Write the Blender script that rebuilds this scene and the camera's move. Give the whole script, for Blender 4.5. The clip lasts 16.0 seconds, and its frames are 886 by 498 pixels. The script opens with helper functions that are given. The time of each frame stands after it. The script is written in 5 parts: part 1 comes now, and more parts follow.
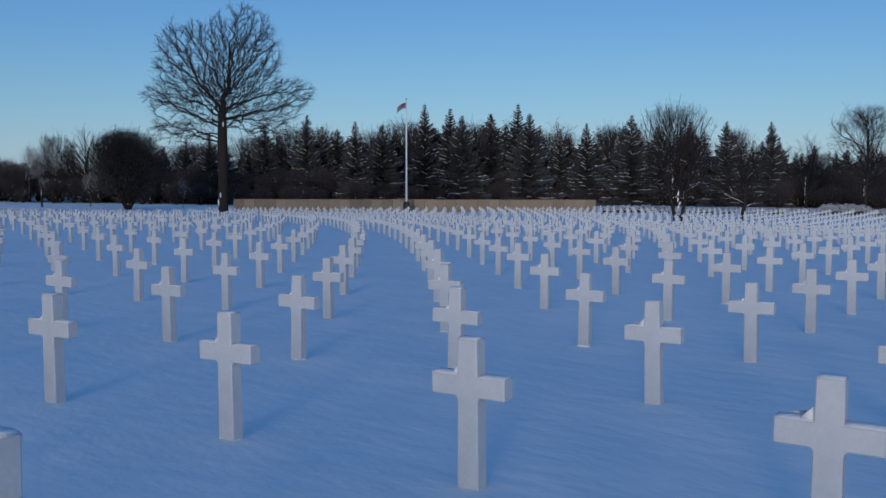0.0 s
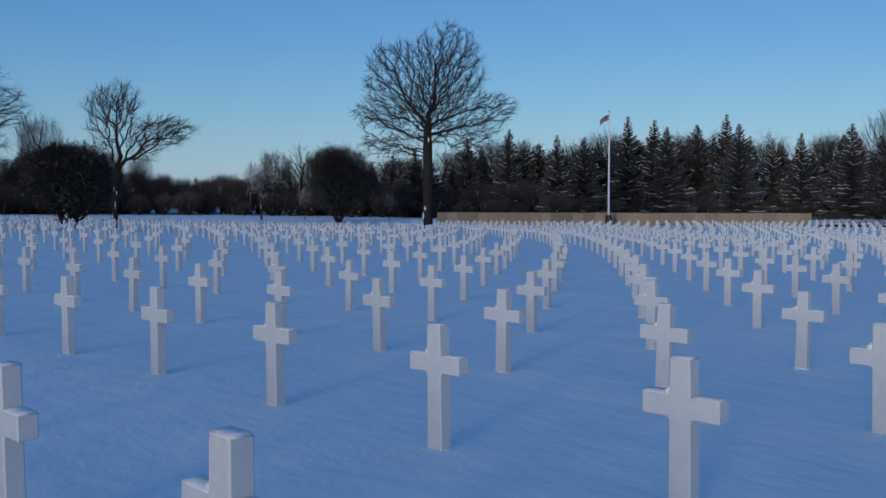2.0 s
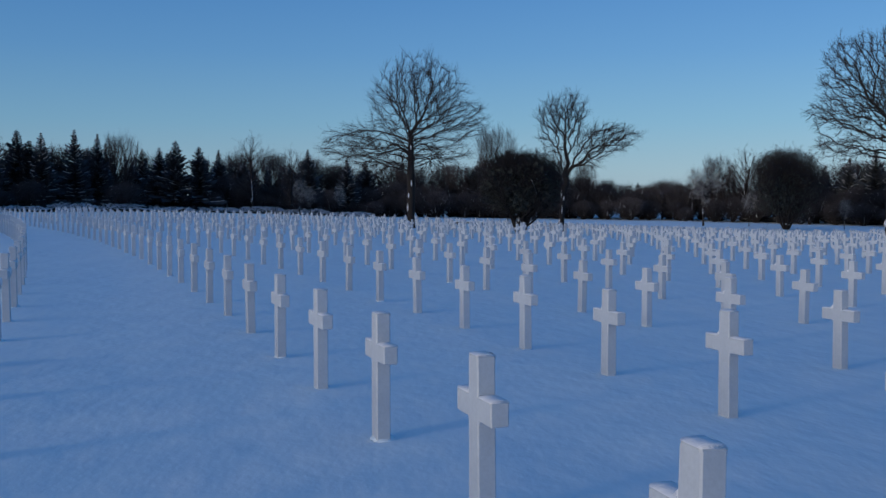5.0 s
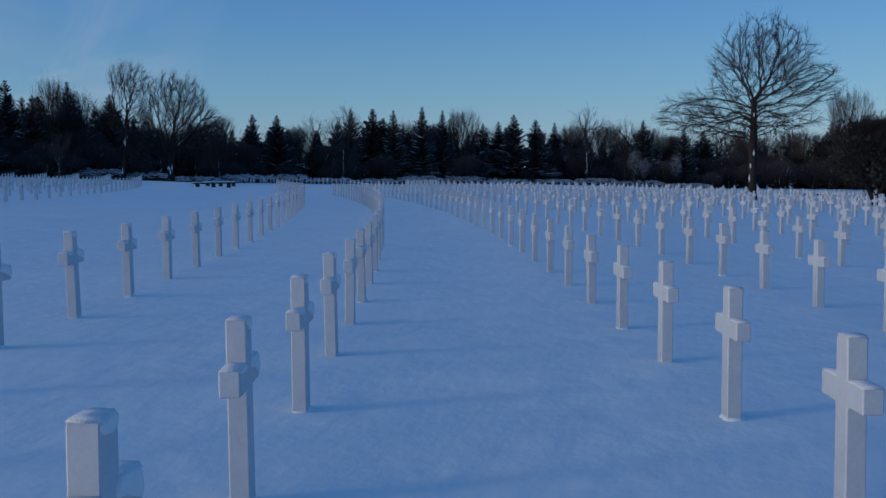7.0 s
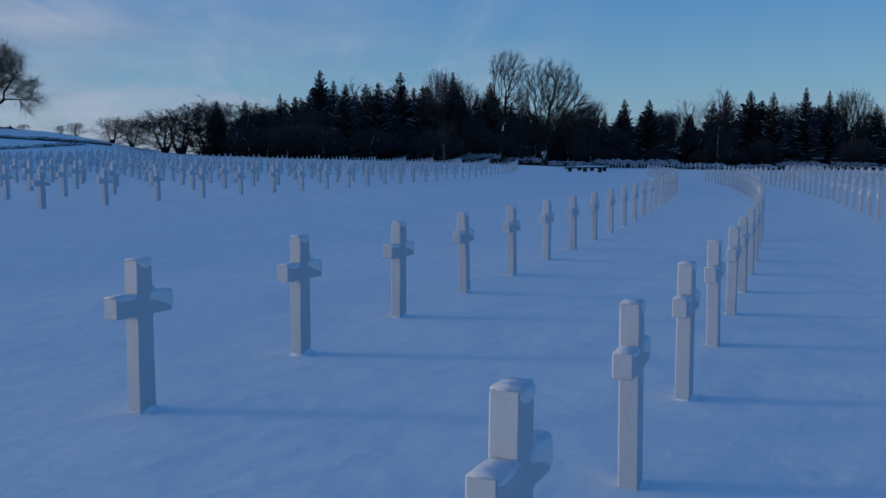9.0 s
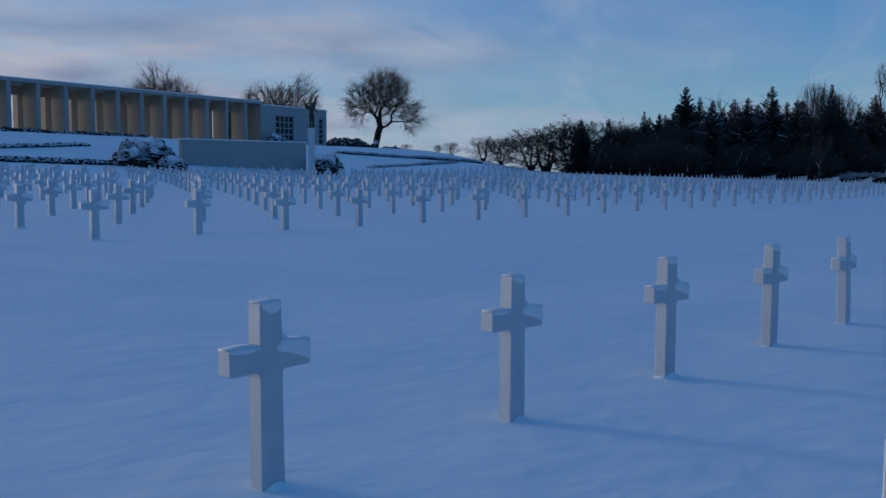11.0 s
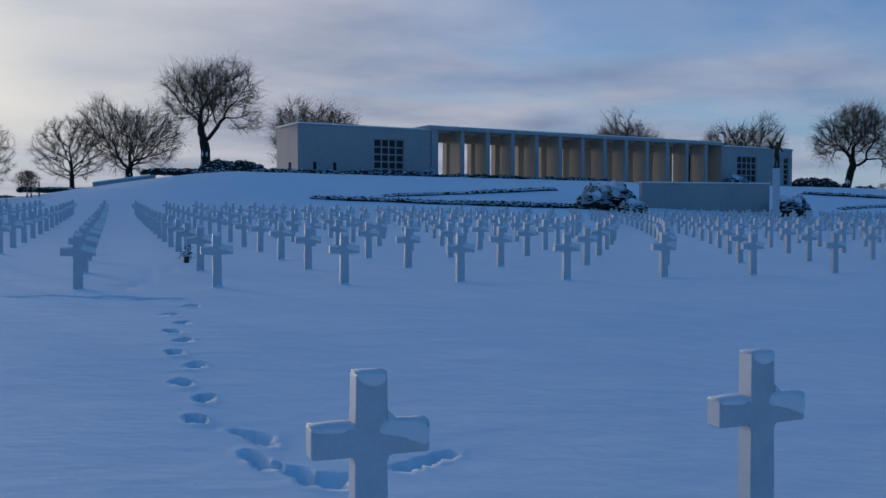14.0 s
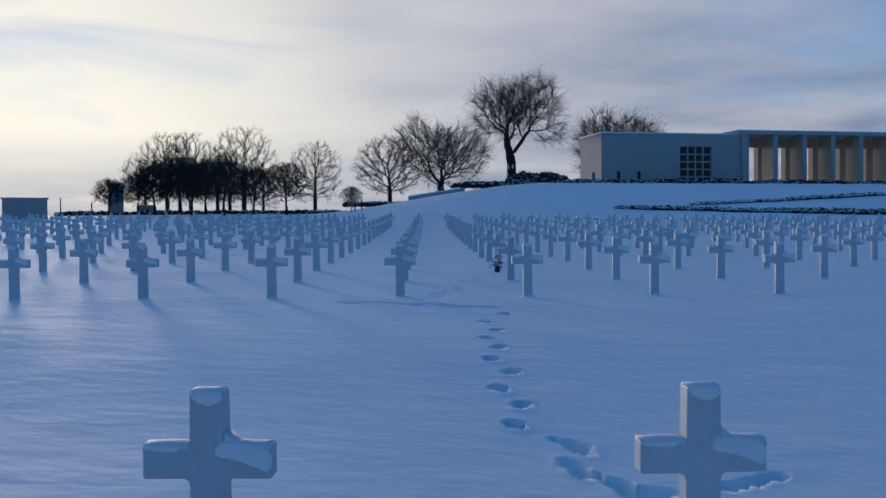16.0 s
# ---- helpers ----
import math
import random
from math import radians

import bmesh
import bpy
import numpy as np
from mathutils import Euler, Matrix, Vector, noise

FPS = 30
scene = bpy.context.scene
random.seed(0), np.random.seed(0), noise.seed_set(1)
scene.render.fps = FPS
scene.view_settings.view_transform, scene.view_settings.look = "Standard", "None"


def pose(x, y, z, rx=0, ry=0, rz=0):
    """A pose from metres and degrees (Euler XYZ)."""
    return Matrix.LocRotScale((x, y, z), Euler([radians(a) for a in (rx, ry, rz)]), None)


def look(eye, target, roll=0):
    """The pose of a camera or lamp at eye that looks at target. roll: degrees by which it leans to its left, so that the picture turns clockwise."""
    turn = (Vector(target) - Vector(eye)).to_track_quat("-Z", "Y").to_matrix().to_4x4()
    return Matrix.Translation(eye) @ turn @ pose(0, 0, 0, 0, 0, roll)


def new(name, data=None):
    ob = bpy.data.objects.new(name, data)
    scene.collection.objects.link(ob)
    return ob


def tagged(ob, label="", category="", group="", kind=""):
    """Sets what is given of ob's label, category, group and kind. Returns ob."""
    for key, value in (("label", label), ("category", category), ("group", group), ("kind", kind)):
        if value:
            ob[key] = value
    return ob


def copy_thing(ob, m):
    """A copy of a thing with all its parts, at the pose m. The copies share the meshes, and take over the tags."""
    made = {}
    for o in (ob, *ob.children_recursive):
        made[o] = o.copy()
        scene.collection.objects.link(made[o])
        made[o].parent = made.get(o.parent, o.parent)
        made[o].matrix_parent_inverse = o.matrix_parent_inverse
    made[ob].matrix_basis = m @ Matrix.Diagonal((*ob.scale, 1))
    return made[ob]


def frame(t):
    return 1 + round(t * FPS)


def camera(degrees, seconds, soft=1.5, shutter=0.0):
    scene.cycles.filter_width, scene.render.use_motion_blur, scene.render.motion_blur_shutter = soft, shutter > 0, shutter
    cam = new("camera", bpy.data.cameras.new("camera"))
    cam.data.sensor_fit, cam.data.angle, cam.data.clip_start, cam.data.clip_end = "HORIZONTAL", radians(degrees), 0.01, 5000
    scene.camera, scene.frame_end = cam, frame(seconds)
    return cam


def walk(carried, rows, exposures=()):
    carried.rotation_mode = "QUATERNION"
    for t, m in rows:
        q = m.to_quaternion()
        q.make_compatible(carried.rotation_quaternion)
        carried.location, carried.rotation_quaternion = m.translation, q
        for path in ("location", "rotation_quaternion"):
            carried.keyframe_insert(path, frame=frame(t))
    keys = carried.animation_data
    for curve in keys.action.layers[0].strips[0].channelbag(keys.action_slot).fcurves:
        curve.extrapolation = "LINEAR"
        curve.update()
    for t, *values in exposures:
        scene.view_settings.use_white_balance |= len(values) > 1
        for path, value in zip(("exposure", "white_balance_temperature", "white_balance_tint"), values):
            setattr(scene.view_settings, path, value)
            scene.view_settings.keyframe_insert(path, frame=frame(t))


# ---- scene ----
cam = camera(49.47, 16.0, soft=1.5)
PATH = [
    (0, (-0.054, 0.096, 1.892), (-0.0693, 2.0913, 1.7544), 0.05),
    (0.5, (-0.068, 0.094, 1.898), (-0.1660, 2.0874, 1.7665), 0.17),
    (1, (-0.081, 0.094, 1.903), (-0.2923, 2.0793, 1.7864), -0.30),
    (1.5, (-0.092, 0.097, 1.904), (-0.3978, 2.0707, 1.7942), -0.41),
    (2, (-0.111, 0.101, 1.901), (-0.5384, 2.0512, 1.7912), -0.12),
    (2.5, (-0.133, 0.108, 1.899), (-0.7108, 2.0196, 1.7989), -0.19),
    (3, (-0.155, 0.117, 1.898), (-0.8525, 1.9887, 1.8024), -0.15),
    (3.5, (-0.179, 0.125, 1.896), (-0.9948, 1.9488, 1.8077), -0.11),
    (4, (-0.204, 0.124, 1.893), (-1.1607, 1.8782, 1.8043), -0.05),
    (6.5, (-0.329, 0.053, 1.882), (-1.9171, 1.2616, 1.7446), -0.12),
    (7, (-0.343, 0.025, 1.881), (-2.0305, 1.0872, 1.7260), -0.32),
    (7.5, (-0.349, -0.014, 1.882), (-2.1311, 0.8797, 1.7242), -0.32),
    (8, (-0.352, -0.057, 1.885), (-2.2061, 0.6724, 1.7143), -0.25),
    (8.5, (-0.354, -0.097, 1.885), (-2.2641, 0.4685, 1.7036), 0.08),
    (9, (-0.355, -0.133, 1.884), (-2.3135, 0.2306, 1.7008), -0.13),
    (9.5, (-0.351, -0.157, 1.887), (-2.3368, 0.0096, 1.7159), -0.39),
    (12, (-0.266, -0.251, 1.929), (-2.1380, -0.9461, 1.8131), 0.18),
    (12.5, (-0.245, -0.284, 1.933), (-2.0532, -1.1346, 1.8430), -0.05),
    (13, (-0.234, -0.320, 1.934), (-1.9651, -1.3169, 1.8513), 0.13),
    (13.5, (-0.226, -0.349, 1.935), (-1.8805, -1.4697, 1.8666), 0.33),
    (14, (-0.222, -0.364, 1.934), (-1.8107, -1.5781, 1.8728), 0.08),
    (14.5, (-0.222, -0.370, 1.933), (-1.7567, -1.6506, 1.8667), -0.02),
    (15, (-0.201, -0.394, 1.930), (-1.6320, -1.7889, 1.8638), 0.21),
    (15.5, (-0.173, -0.428, 1.927), (-1.4520, -1.9642, 1.8714), -0.36),
    (16, (-0.163, -0.458, 1.926), (-1.3018, -2.1015, 1.8879), -0.43),
]

walk(cam, [(t, look(eye, target, roll)) for t, eye, target, roll in PATH])

# ---- daylight: a low, veiled winter sun and a blue sky with a bank of cloud on the sun's side ----
SUN_YAW, SUN_UP = 169.0, 5.6          # degrees to the left of +y, degrees above the horizon
sun_way = Vector((-math.sin(radians(SUN_YAW)) * math.cos(radians(SUN_UP)), math.cos(radians(SUN_YAW)) * math.cos(radians(SUN_UP)), math.sin(radians(SUN_UP))))
sun = new("sun", bpy.data.lights.new("sun", "SUN"))
sun.data.energy, sun.data.angle, sun.data.color = 1.58, radians(8.5), (1.0, 0.88, 0.77)
sun.matrix_world = look(sun_way * 300, (0, 0, 0))


def ramp(nt, stops, mode="EASE"):
    r = nt.nodes.new("ShaderNodeValToRGB")
    e = r.color_ramp.elements
    while len(e) > 1:
        e.remove(e[-1])
    e[0].position, e[0].color = stops[0][0], (*stops[0][1], 1)
    for pos, col in stops[1:]:
        k = e.new(pos)
        k.color = (*col, 1)
    r.color_ramp.interpolation = mode
    return r


def grey(v):
    return (v, v, v)


def math_node(nt, op, a, b=None, clamp=False):
    n = nt.nodes.new("ShaderNodeMath")
    n.operation, n.use_clamp = op, clamp
    for i, v in enumerate((a, b)):
        if v is None:
            continue
        if isinstance(v, (int, float)):
            n.inputs[i].default_value = v
        else:
            nt.links.new(v, n.inputs[i])
    return n.outputs[0]


def mix_colour(nt, fac, a, b, how="MIX"):
    n = nt.nodes.new("ShaderNodeMix")
    n.data_type, n.blend_type = "RGBA", how
    for sock, v in ((n.inputs[0], fac), (n.inputs[6], a), (n.inputs[7], b)):
        if isinstance(v, (int, float)):
            sock.default_value = v
        elif isinstance(v, tuple):
            sock.default_value = (*v, 1)
        else:
            nt.links.new(v, sock)
    return n.outputs[2]


def make_sky():
    world = bpy.data.worlds.new("winter_sky")
    scene.world = world
    world.use_nodes = True
    nt = world.node_tree
    bg = nt.nodes["Background"]
    co = nt.nodes.new("ShaderNodeTexCoord").outputs["Generated"]
    sky = nt.nodes.new("ShaderNodeTexSky")
    sky.sky_type, sky.sun_disc = "NISHITA", False
    sky.sun_elevation, sky.sun_rotation = radians(SUN_UP), radians(-SUN_YAW)
    sky.air_density, sky.dust_density, sky.ozone_density = 1.0, 0.3, 2.0
    sep = nt.nodes.new("ShaderNodeSeparateXYZ")
    nt.links.new(co, sep.inputs[0])
    up = sep.outputs[2]
    # clear blue of the cold air: deep above, pale along the horizon
    clear = ramp(nt, [(0.0, (0.24, 0.38, 0.50)), (0.03, (0.22, 0.39, 0.54)), (0.08, (0.145, 0.343, 0.555)), (0.15, (0.085, 0.262, 0.55)), (0.24, (0.045, 0.19, 0.50)), (0.45, (0.014, 0.135, 0.40)), (1.0, (0.006, 0.11, 0.37))], "LINEAR")
    nt.links.new(up, clear.inputs[0])
    blue = mix_colour(nt, 0.03, clear.outputs[0], sky.outputs[0])
    # how near a direction lies to the sun, 0..1
    dot = nt.nodes.new("ShaderNodeVectorMath")
    dot.operation = "DOT_PRODUCT"
    nt.links.new(co, dot.inputs[0])
    dot.inputs[1].default_value = sun_way
    near = dot.outputs["Value"]
    # clear air scatters least at right angles to the sun
    phase = math_node(nt, "ADD", math_node(nt, "MULTIPLY", math_node(nt, "MULTIPLY", near, near), 0.24), 0.76)
    blue = mix_colour(nt, 1.0, blue, phase, "MULTIPLY")
    # cloud layer: coordinates spread out on a flat sheet overhead, so that it thins out to streaks low down
    low = math_node(nt, "ADD", math_node(nt, "MAXIMUM", up, 0.0), 0.09)
    sheet = nt.nodes.new("ShaderNodeCombineXYZ")
    nt.links.new(math_node(nt, "DIVIDE", sep.outputs[0], low), sheet.inputs[0])
    nt.links.new(math_node(nt, "DIVIDE", sep.outputs[1], low), sheet.inputs[1])
    noise_a = nt.nodes.new("ShaderNodeTexNoise")
    noise_a.inputs["Scale"].default_value, noise_a.inputs["Detail"].default_value = 0.55, 7
    noise_a.inputs["Roughness"].default_value, noise_a.inputs["Distortion"].default_value = 0.52, 0.6
    nt.links.new(sheet.outputs[0], noise_a.inputs["Vector"])
    noise_b = nt.nodes.new("ShaderNodeTexNoise")
    noise_b.inputs["Scale"].default_value, noise_b.inputs["Detail"].default_value = 1.3, 5
    nt.links.new(sheet.outputs[0], noise_b.inputs["Vector"])
    bank = ramp(nt, [(0.0, grey(0.0)), (0.47, grey(0.0)), (0.56, grey(0.24)), (0.66, grey(0.44)), (0.80, grey(0.74)), (0.93, grey(1.0))], "LINEAR")
    nt.links.new(math_node(nt, "ADD", math_node(nt, "MULTIPLY", near, 0.5), 0.5), bank.inputs[0])
    cover = math_node(nt, "ADD", math_node(nt, "MULTIPLY", math_node(nt, "SUBTRACT", noise_a.outputs["Fac"], 0.52), 3.1), math_node(nt, "MULTIPLY", bank.outputs[0], 1.26))
    cover = math_node(nt, "MULTIPLY", cover, math_node(nt, "MULTIPLY", bank.outputs[0], 1.3, True), True)
    # cloud colour: violet grey, paler and warmer towards the sun
    shade = ramp(nt, [(0.30, (0.19, 0.235, 0.36)), (0.66, (0.395, 0.41, 0.49))], "LINEAR")
    nt.links.new(noise_b.outputs["Fac"], shade.inputs[0])
    warm = ramp(nt, [(0.0, grey(0.0)), (0.72, grey(0.0)), (0.87, grey(0.15)), (0.94, grey(0.40)), (0.985, grey(0.84)), (1.0, grey(1.0))], "LINEAR")
    nt.links.new(near, warm.inputs[0])
    # a bar of grey cloud along the horizon under the bright patch
    bar = ramp(nt, [(0.0, grey(0.30)), (0.045, grey(0.42)), (0.10, grey(1.0))], "LINEAR")
    nt.links.new(up, bar.inputs[0])
    glow = mix_colour(nt, math_node(nt, "MULTIPLY", warm.outputs[0], bar.outputs[0]), shade.outputs[0], (0.94, 0.89, 0.77))
    thin = ramp(nt, [(0.0, grey(1.0)), (0.13, grey(0.95)), (0.27, grey(0.5)), (0.75, grey(0.2)), (1.0, grey(0.15))], "LINEAR")
    nt.links.new(up, thin.inputs[0])
    # the bank stays closed overhead towards the sun
    closed = math_node(nt, "MULTIPLY", math_node(nt, "SUBTRACT", bank.outputs[0], 0.45), 1.8, True)
    keep_up = math_node(nt, "MAXIMUM", thin.outputs[0], math_node(nt, "MINIMUM", closed, 0.92))
    cover = math_node(nt, "MULTIPLY", cover, keep_up, True)
    # high feathered streaks at the bank's clear edge
    turn = nt.nodes.new("ShaderNodeMapping")
    turn.inputs["Rotation"].default_value, turn.inputs["Scale"].default_value = (0, 0, radians(38)), (0.42, 1.5, 1.0)
    nt.links.new(sheet.outputs[0], turn.inputs["Vector"])
    streak = nt.nodes.new("ShaderNodeTexNoise")
    streak.inputs["Scale"].default_value, streak.inputs["Detail"].default_value = 0.8, 9
    streak.inputs["Roughness"].default_value, streak.inputs["Distortion"].default_value = 0.58, 0.9
    nt.links.new(turn.outputs[0], streak.inputs["Vector"])
    wisp = ramp(nt, [(0.44, grey(0.0)), (0.70, grey(0.75))], "LINEAR")
    nt.links.new(streak.outputs["Fac"], wisp.inputs[0])
    zone = ramp(nt, [(0.43, grey(0.0)), (0.52, grey(0.75)), (0.70, grey(0.8)), (0.80, grey(0.3)), (0.9, grey(0.0))], "LINEAR")
    nt.links.new(math_node(nt, "ADD", math_node(nt, "MULTIPLY", near, 0.5), 0.5), zone.inputs[0])
    veil = math_node(nt, "MULTIPLY", math_node(nt, "MULTIPLY", wisp.outputs[0], zone.outputs[0]), thin.outputs[0], True)
    final = mix_colour(nt, veil, mix_colour(nt, cover, blue, glow), (0.36, 0.41, 0.54))
    nt.links.new(final, bg.inputs["Color"])
    bg.inputs["Strength"].default_value = 1.09


make_sky()

# ---- materials ----
def material(name, colour, rough=0.7, spots=(), bump=(), metal=0.0, per_object=0.0, stretch=(1, 1, 1), grain=0.0, gloss=0.5):
    """spots: (scale, strength, colour) stains by noise; bump: (scale, strength, distance)."""
    m = bpy.data.materials.new(name)
    m.use_nodes = True
    nt = m.node_tree
    b = nt.nodes["Principled BSDF"]
    b.inputs["Roughness"].default_value, b.inputs["Metallic"].default_value = rough, metal
    b.inputs["Specular IOR Level"].default_value = gloss
    turn = nt.nodes.new("ShaderNodeMapping")
    turn.inputs["Rotation"].default_value = (0, 0, radians(grain))
    mp = nt.nodes.new("ShaderNodeMapping")
    mp.inputs["Scale"].default_value = stretch
    geo = nt.nodes.new("ShaderNodeNewGeometry")
    nt.links.new(geo.outputs["Position"], turn.inputs["Vector"])
    nt.links.new(turn.outputs[0], mp.inputs["Vector"])
    out = colour
    for scale, strength, other in spots:
        n = nt.nodes.new("ShaderNodeTexNoise")
        n.inputs["Scale"].default_value, n.inputs["Detail"].default_value = scale, 6
        n.inputs["Roughness"].default_value = 0.6
        nt.links.new(mp.outputs[0], n.inputs["Vector"])
        r = ramp(nt, [(0.40, grey(0.0)), (0.66, grey(strength))], "LINEAR")
        nt.links.new(n.outputs["Fac"], r.inputs[0])
        out = mix_colour(nt, r.outputs[0], out, other)
    if per_object:
        info = nt.nodes.new("ShaderNodeObjectInfo")
        out = mix_colour(nt, 1.0, out, mix_colour(nt, info.outputs["Random"], grey(1 - per_object), grey(1.0)), "MULTIPLY")
    if isinstance(out, tuple):
        b.inputs["Base Color"].default_value = (*out, 1)
    else:
        nt.links.new(out, b.inputs["Base Color"])
    last = None
    for scale, strength, dist in bump:
        n = nt.nodes.new("ShaderNodeTexNoise")
        n.inputs["Scale"].default_value, n.inputs["Detail"].default_value = scale, 4
        nt.links.new(mp.outputs[0], n.inputs["Vector"])
        k = nt.nodes.new("ShaderNodeBump")
        k.inputs["Strength"].default_value, k.inputs["Distance"].default_value = strength, dist
        nt.links.new(n.outputs["Fac"], k.inputs["Height"])
        if last is not None:
            nt.links.new(last, k.inputs["Normal"])
        last = k.outputs[0]
    if last is not None:
        nt.links.new(last, b.inputs["Normal"])
    return m


SNOW = material("snow", (0.785, 0.88, 0.91), 0.75, [(0.35, 0.5, (0.705, 0.805, 0.87)), (2.2, 0.45, (0.695, 0.795, 0.86)), (11, 0.35, (0.72, 0.815, 0.86))], [(0.8, 0.36, 0.14), (4.0, 0.36, 0.042), (13, 0.20, 0.011), (60, 0.1, 0.003)], stretch=(0.62, 1.0, 1.0), grain=-130.0, gloss=0.26)
CAP = material("clinging_snow", (0.72, 0.75, 0.785), 0.7, [(9, 0.3, (0.66, 0.69, 0.73))], [(30, 0.5, 0.01), (120, 0.4, 0.003)])
MARBLE = material("white_marble", (0.505, 0.555, 0.605), 0.55, [(7, 0.5, (0.43, 0.475, 0.525)), (40, 0.3, (0.385, 0.415, 0.445))], [(60, 0.25, 0.004), (8, 0.15, 0.01)], per_object=0.10)
STONE = material("pale_limestone", (0.31, 0.32, 0.33), 0.8, [(0.35, 0.6, (0.25, 0.265, 0.28)), (3, 0.5, (0.36, 0.355, 0.345))], [(6, 0.2, 0.006), (40, 0.2, 0.003)], stretch=(1, 1, 0.75))
TAN = material("tan_limestone", (0.46, 0.375, 0.285), 0.8, [(0.6, 0.6, (0.36, 0.30, 0.24)), (5, 0.4, (0.50, 0.42, 0.33))], [(6, 0.3, 0.02), (40, 0.3, 0.005)], per_object=0.14, stretch=(1, 1, 0.3))
WALL_STONE = material("weathered_limestone", (0.255, 0.205, 0.152), 0.85, [(0.25, 0.6, (0.18, 0.148, 0.115)), (3, 0.5, (0.31, 0.255, 0.19))], [(10, 0.3, 0.02)], per_object=0.38)
COPING = material("grey_coping", (0.34, 0.35, 0.35), 0.7, [(2, 0.5, (0.26, 0.27, 0.27))], [(20, 0.3, 0.01)])
GLASS = material("dark_glass", (0.012, 0.016, 0.024), 0.25, [(1.5, 0.3, (0.02, 0.028, 0.036))], gloss=0.15)
STEEL = material("painted_steel", (0.27, 0.28, 0.30), 0.5, [(6, 0.4, (0.31, 0.32, 0.33))])
WHITE_PAINT = material("white_paint", (0.72, 0.73, 0.74), 0.4, [(3, 0.3, (0.64, 0.65, 0.66))])
BRONZE = material("dark_bronze", (0.030, 0.034, 0.032), 0.45, [(4, 0.6, (0.045, 0.06, 0.052))], [(18, 0.3, 0.02)], metal=0.6)
BARK = material("dark_bark", (0.030, 0.027, 0.027), 0.9, [(3, 0.6, (0.042, 0.037, 0.034)), (14, 0.4, (0.03, 0.026, 0.024))], [(16, 0.7, 0.04)], per_object=0.3, stretch=(1, 1, 0.3), gloss=0.1)
TWIG = material("bare_twigs", (0.036, 0.033, 0.035), 0.9, [(0.8, 0.5, (0.046, 0.041, 0.040))], per_object=0.35, gloss=0.1)
WOOD_TWIG = material("wood_twigs", (0.066, 0.060, 0.068), 0.9, [(0.8, 0.5, (0.080, 0.072, 0.078))], per_object=0.35)
FROST = material("frosted_needles", (0.66, 0.69, 0.73), 0.8, [(2.2, 0.75, (0.20, 0.22, 0.24)), (9, 0.5, (0.76, 0.78, 0.81))])
WILLOW_TWIG = material("willow_twigs", (0.078, 0.061, 0.045), 0.85, [(0.8, 0.5, (0.054, 0.043, 0.036))], per_object=0.25)
NEEDLE = material("spruce_needles", (0.056, 0.067, 0.080), 0.8, [(1.2, 0.6, (0.072, 0.084, 0.096)), (7, 0.4, (0.036, 0.044, 0.048))], per_object=0.4)
HEDGE = material("hedge_leaves", (0.032, 0.041, 0.034), 0.8, [(4, 0.6, (0.050, 0.050, 0.040))], per_object=0.2)
PLANK = material("weathered_plank", (0.028, 0.027, 0.027), 0.9, [(9, 0.5, (0.045, 0.042, 0.04))], [(30, 0.4, 0.005)], gloss=0.1)


# ---- mesh building ----
class Shape:
    def __init__(self):
        self.v, self.f = [], []

    def add(self, verts, faces):
        n = len(self.v)
        self.v.extend(tuple(p) for p in verts)
        self.f.extend(tuple(n + i for i in f) for f in faces)
        return self

    def box(self, a, b, m=None):
        (x0, y0, z0), (x1, y1, z1) = a, b
        vs = [Vector(p) for p in ((x0, y0, z0), (x1, y0, z0), (x1, y1, z0), (x0, y1, z0), (x0, y0, z1), (x1, y0, z1), (x1, y1, z1), (x0, y1, z1))]
        if m is not None:
            vs = [m @ p for p in vs]
        return self.add(vs, ((3, 2, 1, 0), (4, 5, 6, 7), (0, 1, 5, 4), (1, 2, 6, 5), (2, 3, 7, 6), (3, 0, 4, 7)))

    def tube(self, pts, radii, sides=5, cap=True):
        n, vs, fs = len(pts), [], []
        ahead = (pts[1] - pts[0]).normalized()
        side = ahead.orthogonal().normalized()
        for i, p in enumerate(pts):
            way = (pts[min(i + 1, n - 1)] - pts[max(i - 1, 0)])
            way = way.normalized() if way.length > 1e-9 else ahead
            side = (side - way * side.dot(way))
            side = side.normalized() if side.length > 1e-6 else way.orthogonal().normalized()
            other = way.cross(side)
            for k in range(sides):
                a = 2 * math.pi * k / sides
                vs.append(p + (side * math.cos(a) + other * math.sin(a)) * radii[i])
        for i in range(n - 1):
            for k in range(sides):
                j = (k + 1) % sides
                fs.append((i * sides + k, i * sides + j, (i + 1) * sides + j, (i + 1) * sides + k))
        if cap:
            fs.append(tuple(range((n - 1) * sides, n * sides)))
            fs.append(tuple(reversed(range(sides))))
        return self.add(vs, fs)

    def mesh(self, name, mat, smooth=False):
        me = bpy.data.meshes.new(name)
        me.from_pydata(self.v, [], self.f)
        me.materials.append(mat)
        if smooth:
            me.polygons.foreach_set("use_smooth", [True] * len(me.polygons))
        me.update()
        return me


def part(name, shape, mat, parent, label="", smooth=False):
    """A mesh of its own under a thing or a part; its points are given in the thing's own space."""
    ob = new(name, shape.mesh(name, mat, smooth) if isinstance(shape, Shape) else shape)
    ob.parent = parent
    if label:
        ob["label"] = label
    return ob


def thing(name, m, label, category, group="", kind=""):
    ob = new(name)
    ob.matrix_world = m
    ob.empty_display_size = 0.3
    return tagged(ob, label, category, group, kind)


